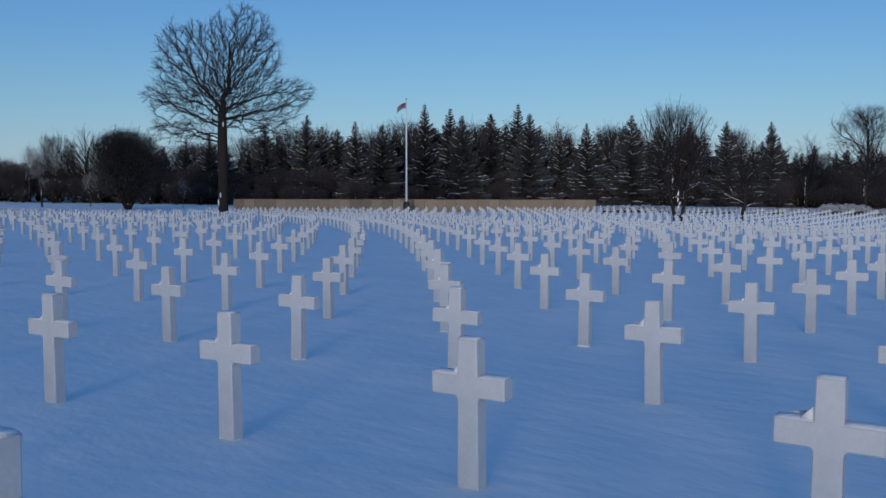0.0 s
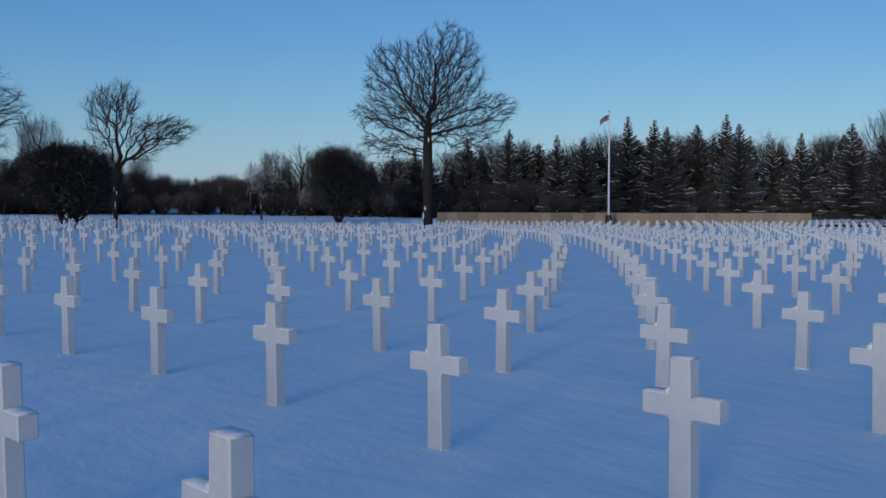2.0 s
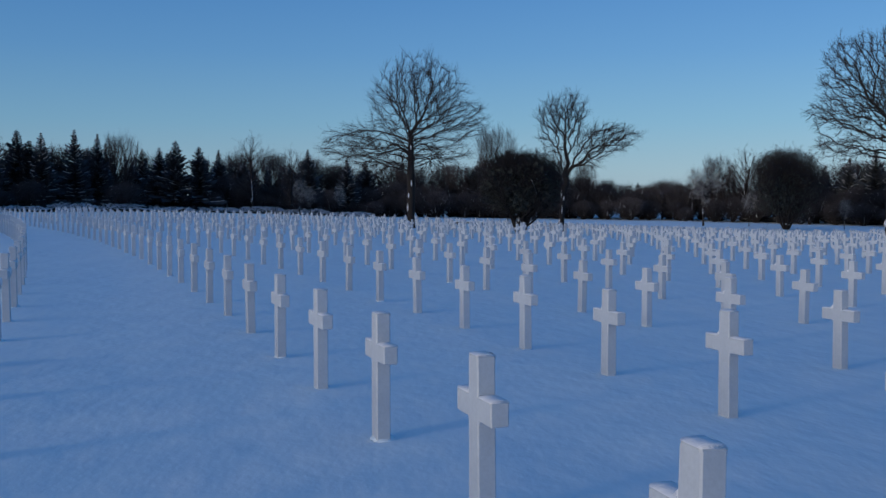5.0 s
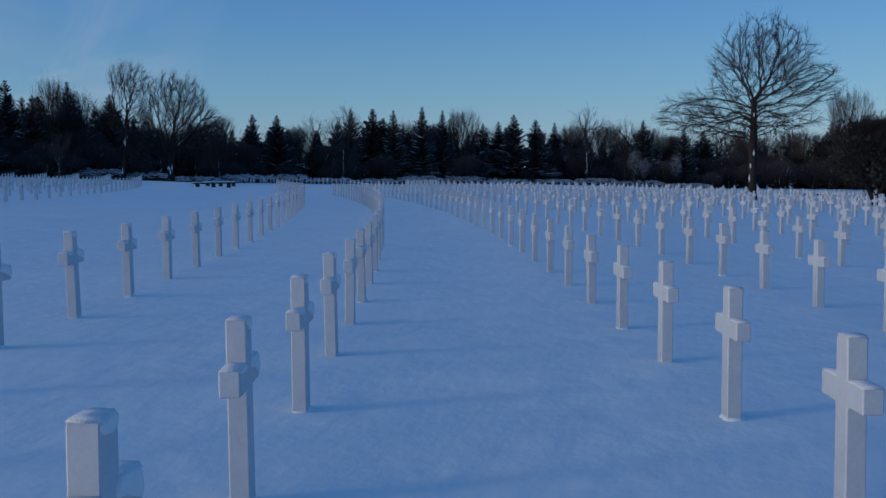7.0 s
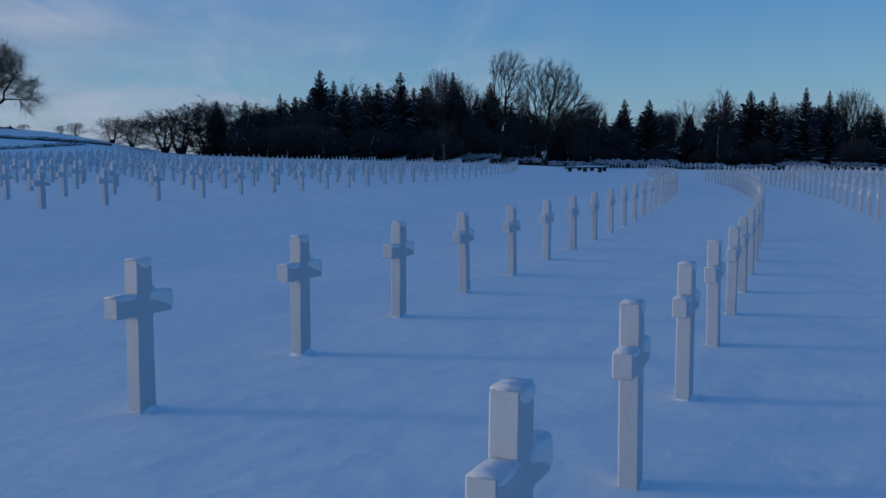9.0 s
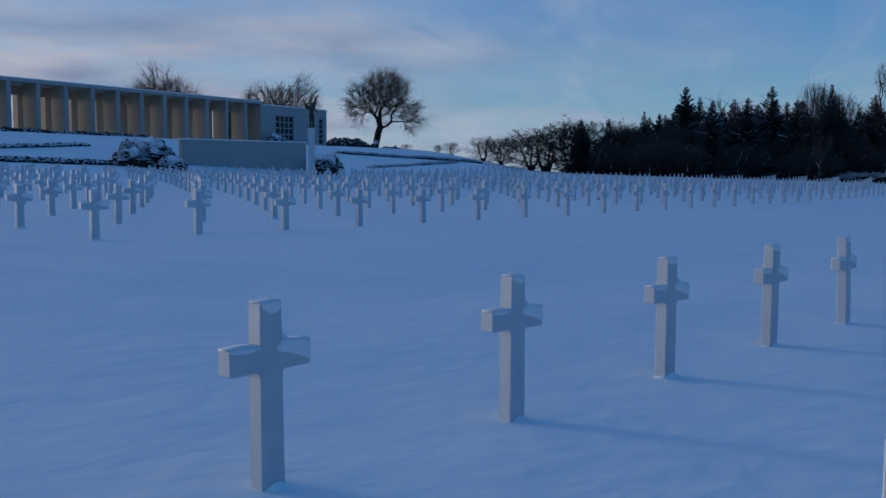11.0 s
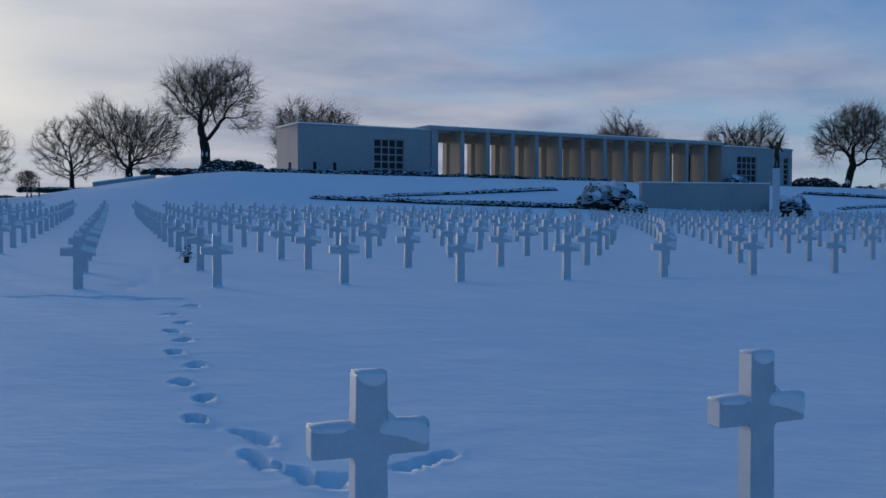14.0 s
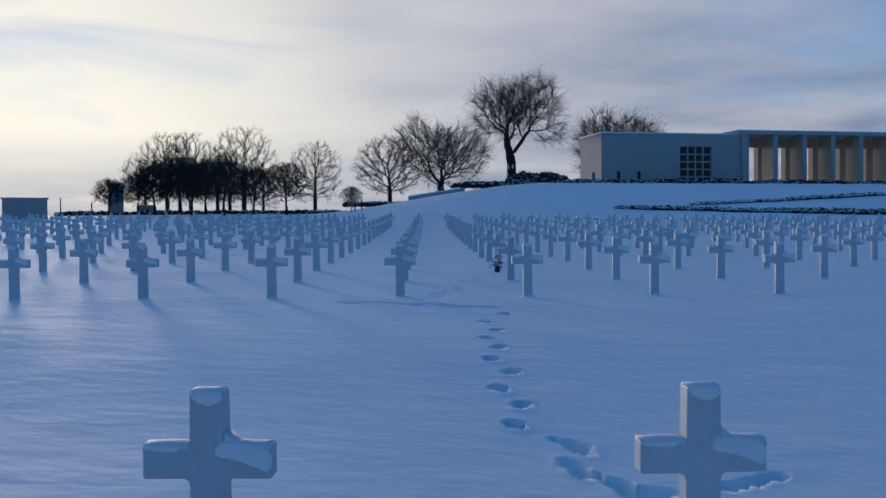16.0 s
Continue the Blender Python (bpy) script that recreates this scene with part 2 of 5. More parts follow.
# ---- the lie of the land: arcs round one far centre, falling outwards from the memorial ----
CENTRE = (-181.2706, -274.1811)
ARC, PHI = 324.170, 0.98980            # radius of the first grave arc, bearing of its first grave
GRAVE_CENTRE, GRAVE_ARC, GRAVE_PHI = (-180.8071, -274.5078), 324.1947, 0.99163
ROW_STEP, GRAVE_STEP, ROW_SHIFT = 3.2134, 2.0609, 0.00834
B_CORNER, B_ALONG, B_FRONT = Vector((-69.73, -72.25)), Vector((-0.92253, 0.38592)), Vector((0.38592, 0.92253))
B_FLOOR = 6.35
LAND = [(-900, 0.0), (-300, 2.4), (-130, 3.35), (-90, 3.50), (-75, 2.85), (-60, 2.17), (-50, 1.82), (-40, 1.50), (-30, 1.225), (-20, 1.02), (-10, 0.70), (0, 0.27), (10, -0.09), (20, -0.46), (30, -0.70), (40, -0.93), (50, -1.22), (65, -1.75), (85, -2.35), (110, -2.70), (140, -2.80), (170, -2.65), (220, -2.5), (400, -3.0), (900, -9.0)]
LAND_U = np.array([a for a, _ in LAND], float)
LAND_Z = np.array([b for _, b in LAND], float)
LAND_D = np.gradient(LAND_Z, LAND_U)


def profile(u):
    u = np.clip(u, -899, 899)
    i = np.clip(np.searchsorted(LAND_U, u) - 1, 0, len(LAND_U) - 2)
    h = LAND_U[i + 1] - LAND_U[i]
    s = (u - LAND_U[i]) / h
    return (2 * s**3 - 3 * s**2 + 1) * LAND_Z[i] + (s**3 - 2 * s**2 + s) * h * LAND_D[i] + (-2 * s**3 + 3 * s**2) * LAND_Z[i + 1] + (s**3 - s**2) * h * LAND_D[i + 1]


def step(x, a, b):
    s = np.clip((x - a) / (b - a), 0, 1)
    return s * s * (3 - 2 * s)


# gentle swells of the lawn about the walk, by metres out from and along the first grave arc
SWELL_U, SWELL_V = np.array([-24.0, -12, -4, 2, 8, 14, 22, 34]), np.array([-24.0, -14, -6, 0, 6, 14, 24])
SWELL = np.array([
    [-0.060, -0.070, -0.083, -0.089, -0.096, -0.099, -0.093],
    [-0.051, -0.070, -0.091, -0.088, -0.102, -0.110, -0.089],
    [-0.025, -0.024, -0.008, -0.019, -0.049, -0.093, -0.085],
    [-0.002, 0.009, 0.045, 0.008, -0.035, -0.082, -0.075],
    [0.011, 0.015, 0.018, -0.012, -0.028, -0.065, -0.061],
    [0.019, 0.022, 0.025, 0.023, -0.017, -0.067, -0.043],
    [0.026, 0.030, 0.038, 0.058, 0.099, 0.023, -0.001],
    [0.029, 0.033, 0.041, 0.053, 0.061, 0.033, 0.016],
])


def swell(u, v):
    i, s = [], []
    for x, knots in ((u, SWELL_U), (v, SWELL_V)):
        x = np.clip(x, knots[0], knots[-1])
        k = np.clip(np.searchsorted(knots, x) - 1, 0, len(knots) - 2)
        q = (x - knots[k]) / (knots[k + 1] - knots[k])
        i.append(k)
        s.append(q * q * (3 - 2 * q))
    (a, b), (p, q) = i, s
    return (1 - p) * ((1 - q) * SWELL[a, b] + q * SWELL[a, b + 1]) + p * ((1 - q) * SWELL[a + 1, b] + q * SWELL[a + 1, b + 1])


def snow_depth(u):
    """How deep the crosses' feet are buried: the open strip by the walk is swept, the rows beyond it lie deeper."""
    return 0.045 * step(u, 4, 8) + 0.085 * step(-u, 4, 9)


PITS = []                              # footprints: x, y, half length, half width, bearing, depth


def ground(x, y, fine=False):
    x, y = np.asarray(x, float), np.asarray(y, float)
    dx, dy = x - CENTRE[0], y - CENTRE[1]
    u, v = np.hypot(dx, dy) - ARC, ARC * (np.arctan2(dy, dx) - PHI)
    w = np.clip(v, -25, 40)
    z = profile(u) + 0.0032 * w + 0.000241 * np.clip(u, -40, 25) * w * (1 - 0.7 * step(u, 12, 45)) + (0.5 + 0.45 * step(-u, 10, 40) + 0.7 * step(u, 20, 60)) * step(v, 75, 140) + swell(u, v) + snow_depth(u)
    # the memorial's mound
    s = (x - B_CORNER[0]) * B_ALONG[0] + (y - B_CORNER[1]) * B_ALONG[1]
    f = (x - B_CORNER[0]) * B_FRONT[0] + (y - B_CORNER[1]) * B_FRONT[1]
    z = z + 0.62 * step(s, -30, -8) * step(-s, -96, -74) * step(-f, -33, -25) * step(f, -60, -25)
    lift = step(s, -30, -8) * step(-s, -112, -82) * step(-f, -27, -7) * step(f, -60, -25)
    z = z + np.maximum(B_FLOOR - 0.05 - z, 0) * lift
    if fine:
        z = z + 0.02 * np.sin(x * 0.9 + 0.7 * np.sin(y * 0.6)) * np.cos(y * 0.7 + 0.4 * np.sin(x * 0.5))
        for px, py, la, lb, turn, deep in PITS:
            c, q = math.cos(turn), math.sin(turn)
            a, b = ((x - px) * c + (y - py) * q) / la, (-(x - px) * q + (y - py) * c) / lb
            r = np.sqrt(a * a + b * b)
            z = z - deep * (1 - step(r, 0.70, 1.0)) + 0.10 * deep * np.exp(-((r - 1.25) / 0.25) ** 2)
    return z


def gz(x, y):
    return float(ground(x, y))


def cross_foot(x, y):
    """The crosses stand a little sunk in the snow, deeper on the memorial's side."""
    u = math.hypot(x - CENTRE[0], y - CENTRE[1]) - ARC
    return gz(x, y) - float(snow_depth(u))


def polar(yaw, dist):
    """A place by bearing (degrees to the left of +y) and distance from the middle of the walk."""
    yaw = (yaw + 180) % 360 - 180
    yaw += 0.28 if yaw < 105 else 0.60
    return (-0.2 - dist * math.sin(radians(yaw)), -0.15 + dist * math.cos(radians(yaw)))

for spot in (
    (-8.855, -11.441, 0.15, 0.075, -2.45, 0.19),
    (-8.098, -10.894, 0.15, 0.075, -2.00, 0.19),
    (-7.731, -10.174, 0.15, 0.075, -2.45, 0.19),
    (-7.186, -9.675, 0.15, 0.075, -2.00, 0.19),
    (-6.878, -9.061, 0.15, 0.075, -2.45, 0.19),
    (-6.387, -8.549, 0.15, 0.075, -2.00, 0.19),
    (-6.132, -7.898, 0.15, 0.075, -2.45, 0.19),
    (-5.594, -7.394, 0.15, 0.075, -2.00, 0.19),
    (-5.357, -6.803, 0.15, 0.075, -2.45, 0.19),
    (-4.892, -6.321, 0.15, 0.075, -2.00, 0.19),
    (-4.883, -5.670, 0.20, 0.07, 1.75, 0.12),
    (-4.819, -5.470, 0.13, 0.06, 1.50, 0.12),
    (-4.511, -5.221, 0.18, 0.08, 1.20, 0.13),
    (-4.450, -5.020, 0.13, 0.07, 1.70, 0.13),
    (-4.471, -4.762, 0.15, 0.09, 1.30, 0.12),
    (-4.425, -4.550, 0.13, 0.10, 1.90, 0.12),
    (-4.449, -4.436, 0.12, 0.09, 1.70, 0.11),
    (-4.571, -4.519, 0.13, 0.09, 2.11, 0.11),
    (-5.036, -4.334, 0.13, 0.07, 2.95, 0.09),
    (-5.191, -4.314, 0.11, 0.08, 3.15, 0.09),
    (-5.383, -4.303, 0.13, 0.07, 3.04, 0.09),
    (-7.753, -14.030, 0.27, 0.11, 2.08, 0.06),
    (-8.143, -13.866, 0.26, 0.10, 2.43, 0.06),
    (-8.300, -13.481, 0.23, 0.10, 1.95, 0.06),
    (-8.420, -13.074, 0.28, 0.10, 1.80, 0.06),
    (-8.639, -13.179, 0.27, 0.12, 2.39, 0.08),
    (-8.792, -12.941, 0.28, 0.13, 2.24, 0.08),
    (-8.953, -12.490, 0.29, 0.13, 2.52, 0.08),
    (-9.207, -12.349, 0.25, 0.15, 2.06, 0.08),
    (-9.539, -14.203, 0.29, 0.08, -2.55, 0.06),
    (-10.067, -14.601, 0.29, 0.09, -2.12, 0.06),
    (-10.764, -15.142, 0.33, 0.09, -2.24, 0.06),
    (-11.764, -16.425, 0.31, 0.07, -2.37, 0.06),
    (-12.111, -16.463, 0.35, 0.07, -2.23, 0.06),
    (-12.375, -16.565, 0.33, 0.10, -2.20, 0.06),
):
    PITS.append(spot)


def build_ground():
    # one sheet, fine by the walk and coarse towards the horizon
    turns = list(np.arange(118, 168, 0.30)) + list(np.arange(168, 478, 1.25))
    near = list(np.arange(0.2, 2.6, 0.2)) + list(np.arange(2.6, 16.0, 0.055))
    rings, d = near, 16.0
    while d < 4200:
        rings.append(d)
        d *= 1.028
    a, r = np.radians(np.array(turns)), np.array(rings)
    x = -0.3 - np.outer(r, np.sin(a))
    y = -0.1 + np.outer(r, np.cos(a))
    z = ground(x, y, True)
    n, k = x.shape
    verts = np.stack([x, y, z], -1).reshape(-1, 3)
    i, j = np.meshgrid(np.arange(n - 1), np.arange(k), indexing="ij")
    j2 = (j + 1) % k
    faces = np.stack([i * k + j, i * k + j2, (i + 1) * k + j2, (i + 1) * k + j], -1).reshape(-1, 4)
    verts = np.vstack([verts, [[-0.3, -0.1, gz(-0.3, -0.1)]]])
    me = bpy.data.meshes.new("ground")
    me.from_pydata(verts.tolist(), [], faces.tolist() + [[n * k, (q + 1) % k, q] for q in range(k)])
    me.materials.append(SNOW)
    me.polygons.foreach_set("use_smooth", [True] * len(me.polygons))
    me.update()
    # faces look up
    bm = bmesh.new()
    bm.from_mesh(me)
    bmesh.ops.recalc_face_normals(bm, faces=bm.faces)
    if bm.faces[0].normal.z < 0:
        bmesh.ops.reverse_faces(bm, faces=bm.faces)
    bm.to_mesh(me)
    bm.free()
    tagged(new("ground", me), "snow-covered lawn with wind ripples and a few footprints", "snow", kind="structure")


build_ground()

# ---- grave crosses ----
CROSS_PROFILE = [(0.080, -0.15), (0.074, 0.60), (0.080, 0.622), (0.095, 0.632), (0.262, 0.632), (0.270, 0.640), (0.270, 0.762), (0.262, 0.770), (0.074, 0.770), (0.071, 0.985), (0.060, 1.0)]


def cross_shape(simple=False):
    half = CROSS_PROFILE if not simple else [(0.078, -0.1), (0.076, 0.632), (0.268, 0.632), (0.268, 0.770), (0.074, 0.770), (0.070, 1.0)]
    ring = [(x, z) for x, z in half] + [(-x, z) for x, z in reversed(half)]
    d, s, n = 0.055, Shape(), len(ring)
    if simple:
        vs = [(x, -d, z) for x, z in ring] + [(x, d, z) for x, z in ring]
        m = n // 2
        fs = [(i, (i + 1) % n, n + (i + 1) % n, n + i) for i in range(n)]
        for i in range(m - 1):
            fs += [(i, i + 1, n - 2 - i, n - 1 - i)]
            fs += [(n + i + 1, n + i, 2 * n - 1 - i, 2 * n - 2 - i)]
        return s.add(vs, [tuple(reversed(f)) for f in fs])
    e = 0.008
    def inset(i):
        x, z = ring[i]
        return (x - math.copysign(e, x), z - (e if z > 0.99 or 0.74 < z else -e if 0.62 < z < 0.66 else 0))
    inner = [inset(i) for i in range(n)]
    vs = [(x, -d, z) for x, z in inner] + [(x, -d + e, z) for x, z in ring] + [(x, d - e, z) for x, z in ring] + [(x, d, z) for x, z in inner]
    fs = []
    for k in range(3):
        fs += [(k * n + (i + 1) % n, k * n + i, (k + 1) * n + i, (k + 1) * n + (i + 1) % n) for i in range(n)]
    m = n // 2
    for i in range(m - 1):
        fs.append((i, i + 1, n - 2 - i, n - 1 - i))
        fs.append((3 * n + i + 1, 3 * n + i, 4 * n - 1 - i, 4 * n - 2 - i))
    return s.add(vs, [tuple(reversed(f)) for f in fs])


def cap_shapes(seed):
    """Snow on the head and on each arm, with what is stuck to the outer face."""
    rnd = random.Random(seed)

    def ridge(s, x0, x1, z, h, n=5):
        vs, fs = [], []
        for i in range(n + 1):
            x = x0 + (x1 - x0) * i / n
            t = h * (0.6 + 0.4 * math.sin(math.pi * (i + 0.5) / (n + 1))) * rnd.uniform(0.7, 1.2)
            vs += [(x, -0.056, z - 0.004), (x, -0.045, z + t * 0.7), (x, 0.0, z + t), (x, 0.047, z + t * 0.75), (x, 0.060, z - 0.012)]
        for i in range(n):
            for k in range(4):
                a = i * 5 + k
                fs.append((a, a + 1, a + 6, a + 5))
        s.add(vs, fs + [(4, 3, 2, 1, 0), tuple(n * 5 + k for k in range(5))])

    def plaster(s, pts, thick):
        # a pat of blown snow on the outer face, with rounded edges
        for _ in range(2):
            pts = [q for a, b in zip(pts, pts[1:] + pts[:1]) for q in ((a[0] * 0.78 + b[0] * 0.22, a[1] * 0.78 + b[1] * 0.22), (a[0] * 0.22 + b[0] * 0.78, a[1] * 0.22 + b[1] * 0.78))]
        n = len(pts)
        cx, cz = sum(p[0] for p in pts) / n, sum(p[1] for p in pts) / n
        vs = []
        for k, y in ((1.0, 0.052), (0.94, 0.055 + thick * 0.6), (0.72, 0.055 + thick)):
            vs += [(cx + (x - cx) * k, y * rnd.uniform(0.98, 1.02), cz + (z - cz) * k) for x, z in pts]
        fs = [(r * n + i, r * n + (i + 1) % n, (r + 1) * n + (i + 1) % n, (r + 1) * n + i) for r in (0, 1) for i in range(n)] + [tuple(2 * n + i for i in range(n))]
        s.add(vs, [tuple(reversed(f)) for f in fs])

    j = lambda a: a + rnd.uniform(-0.012, 0.012)
    head, arm, other = Shape(), Shape(), Shape()
    ridge(head, -0.066, 0.066, 1.0, rnd.uniform(0.004, 0.010), 4)
    plaster(head, [(-0.068, j(0.95)), (-0.064, 1.004), (0.064, 1.004), (0.068, j(0.96)), (0.0, j(0.94))], 0.010)
    ridge(arm, -0.266, -0.074, 0.770, rnd.uniform(0.008, 0.02))
    w = rnd.uniform(0.04, 0.08)
    arm.add([(-0.074, -0.04, 0.77), (-0.074 - w, -0.04, 0.775), (-0.073, -0.03, 0.77 + w * 1.1), (-0.074, 0.056, 0.77), (-0.074 - w, 0.056, 0.775), (-0.073, 0.05, 0.77 + w * 1.1)], [(0, 1, 2), (5, 4, 3), (1, 4, 5, 2), (0, 3, 4, 1), (0, 2, 5, 3)])
    plaster(arm, [(-0.268, j(0.66)), (-0.268, 0.772), (-0.06, 0.775 + w * 0.5), (-0.02, j(0.73)), (-0.12, j(0.70)), (-0.2, j(0.675))], 0.014)
    ridge(other, 0.074, 0.266, 0.770, rnd.uniform(0.006, 0.016))
    plaster(other, [(0.268, j(0.745)), (0.12, j(0.74)), (0.10, 0.773), (0.268, 0.773)], 0.008)
    return head, arm, other


def drift_shape(seed, sunk):
    """Snow heaped against the foot of a cross, higher on the lee side, with a scoop before it."""
    rnd, s = random.Random(seed + 40), Shape()
    n, rings = 14, ((0.0, 1.0), (0.35, 0.8), (0.7, 0.32), (1.0, 0.0))
    high = [0.006 + 0.022 * max(0.0, math.cos(2 * math.pi * k / n - 2.2)) + rnd.uniform(0, 0.008) for k in range(n)]
    wide = [rnd.uniform(0.07, 0.12) + 0.06 * max(0.0, math.cos(2 * math.pi * k / n - 2.2)) for k in range(n)]
    vs = []
    for out, lift in rings:
        for k in range(n):
            a = 2 * math.pi * k / n
            c, q = math.cos(a), math.sin(a)
            edge = min(0.070 / max(abs(c), 1e-6), 0.046 / max(abs(q), 1e-6))
            r = edge + out * wide[k]
            vs.append((c * r, q * r, sunk + high[k] * lift - 0.075 * out))
    fs = [(i * n + k, (i + 1) * n + k, (i + 1) * n + (k + 1) % n, i * n + (k + 1) % n) for i in range(3) for k in range(n)]
    return s.add(vs, fs)


def grave(row, col, memorial_side=False):
    if memorial_side:
        r = GRAVE_ARC - 12.5904 + (row + 1) * 3.1595
        th = GRAVE_PHI + (-8.4521 + col * 2.3006 - 0.0190 * (row + 1)) / GRAVE_ARC
    else:
        r, th = GRAVE_ARC + row * ROW_STEP, GRAVE_PHI + (col + ROW_SHIFT * row) * GRAVE_STEP / GRAVE_ARC
    return GRAVE_CENTRE[0] + r * math.cos(th), GRAVE_CENTRE[1] + r * math.sin(th), th


def build_crosses():
    spots = []
    for row in range(0, 46):
        for col in range(-56, 70):
            spots.append(grave(row, col))
    for row in range(-16, 0):
        for col in range(-40, 57):
            spots.append(grave(row, col, True))
    rnd = random.Random(5)
    spots = [s for s in spots if all(math.hypot(s[0] - tx, s[1] - ty) > tr for tx, ty, tr in CLEAR)]
    def bearing(s):
        return math.degrees(math.atan2(-(s[0] + 0.2), s[1] + 0.15)) % 360
    def inside(s):
        d, yaw = math.hypot(s[0], s[1]), bearing(s)
        if 63.4 < yaw < 74.5:
            outer = math.hypot(s[0] - CENTRE[0], s[1] - CENTRE[1]) > ARC + 1.5
            return d < 80 or 133 < d < 152 if outer else d < 96
        return not (14 < yaw < 58 and d > 128) and not (60 < yaw < 96 and d > 110) and not (yaw < 14 and d > 142)
    spots = [s for s in spots if inside(s)]
    spots.sort(key=lambda s: math.hypot(s[0] + 0.3, s[1] + 0.1))
    def sunk(x, y):
        return float(snow_depth(math.hypot(x - CENTRE[0], y - CENTRE[1]) - ARC))
    first, built = {}, set()
    for deep in (0.0, 0.029, 0.045, 0.085):
        for k in range(4):
            ob = thing("grave_cross", Matrix(), "white marble grave cross with snow clinging to its arms", "grave cross", "arcs of grave crosses")
            part("stone", cross_shape(), MARBLE, ob)
            for piece, shape in zip(("head_snow", "arm_snow", "arm_snow"), cap_shapes(k)):
                part(piece, shape, CAP, ob, "blown snow stuck to the stone", True)
            part("snow_drift", drift_shape(k, deep), SNOW, ob, "snow heaped against the foot", True)
            first[deep, k] = ob
    for n, (x, y, th) in enumerate(spots[:300]):
        m = pose(x, y, cross_foot(x, y), rnd.gauss(0, 0.5), rnd.gauss(0, 0.5), math.degrees(th) - 90 + rnd.gauss(0, 1.2))
        deep = min((0.0, 0.029, 0.045, 0.085), key=lambda q: abs(q - sunk(x, y)))
        k = next((q for q in range(4) if (deep, q) not in built), None)
        if k is not None:
            built.add((deep, k))
            first[deep, k].matrix_world = m
        else:
            copy_thing(first[deep, rnd.randrange(4)], m)
    # the far graves, past counting
    base, cap = cross_shape(True), Shape()
    for z, a, b in ((1.0, -0.066, 0.066), (0.770, 0.074, 0.266), (0.770, -0.266, -0.074)):
        cap.add([(a, -0.055, z), (b, -0.055, z), (b, 0.058, z), (a, 0.058, z), (a * 0.95, -0.02, z + 0.03), (b * 0.95, -0.02, z + 0.03), (b * 0.95, 0.03, z + 0.03), (a * 0.95, 0.03, z + 0.03)], ((4, 5, 6, 7), (0, 1, 5, 4), (1, 2, 6, 5), (2, 3, 7, 6), (3, 0, 4, 7)))
    cap.add([(-0.266, 0.062, 0.67), (-0.266, 0.062, 0.772), (-0.02, 0.062, 0.78), (-0.06, 0.062, 0.71), (-0.266, 0.05, 0.67), (-0.266, 0.05, 0.772), (-0.02, 0.05, 0.78), (-0.06, 0.05, 0.71)], ((3, 2, 1, 0), (0, 1, 5, 4), (2, 3, 7, 6), (3, 0, 4, 7), (1, 2, 6, 5)))
    far = spots[300:]
    root = thing("grave_cross_rows", Matrix(), "many rows of white marble grave crosses standing in snow", "grave crosses", kind="stuff")
    for name, s, mat in (("stones", base, MARBLE), ("snow_caps", cap, CAP)):
        pts = np.array(s.v)
        allv, allf, n0 = [], [], len(s.v)
        tris = s.f
        for i, (x, y, th) in enumerate(far):
            a = th - math.pi / 2 + rnd.gauss(0, 0.02)
            c, q = math.cos(a), math.sin(a)
            k = rnd.uniform(0.97, 1.03)
            z = cross_foot(x, y)
            allv.append(np.stack([x + c * pts[:, 0] - q * pts[:, 1], y + q * pts[:, 0] + c * pts[:, 1], z + k * pts[:, 2]], -1))
            allf.extend([tuple(v + i * n0 for v in f) for f in tris])
        me = bpy.data.meshes.new(name)
        me.from_pydata(np.vstack(allv).tolist(), [], allf)
        me.materials.append(mat)
        me.update()
        tagged(part(name, me, mat, root), kind="stuff")


# ---- trees ----
def bend(rnd, d, amount):
    return (d + Vector((rnd.gauss(0, 1), rnd.gauss(0, 1), rnd.gauss(0, 1))) * amount).normalized()


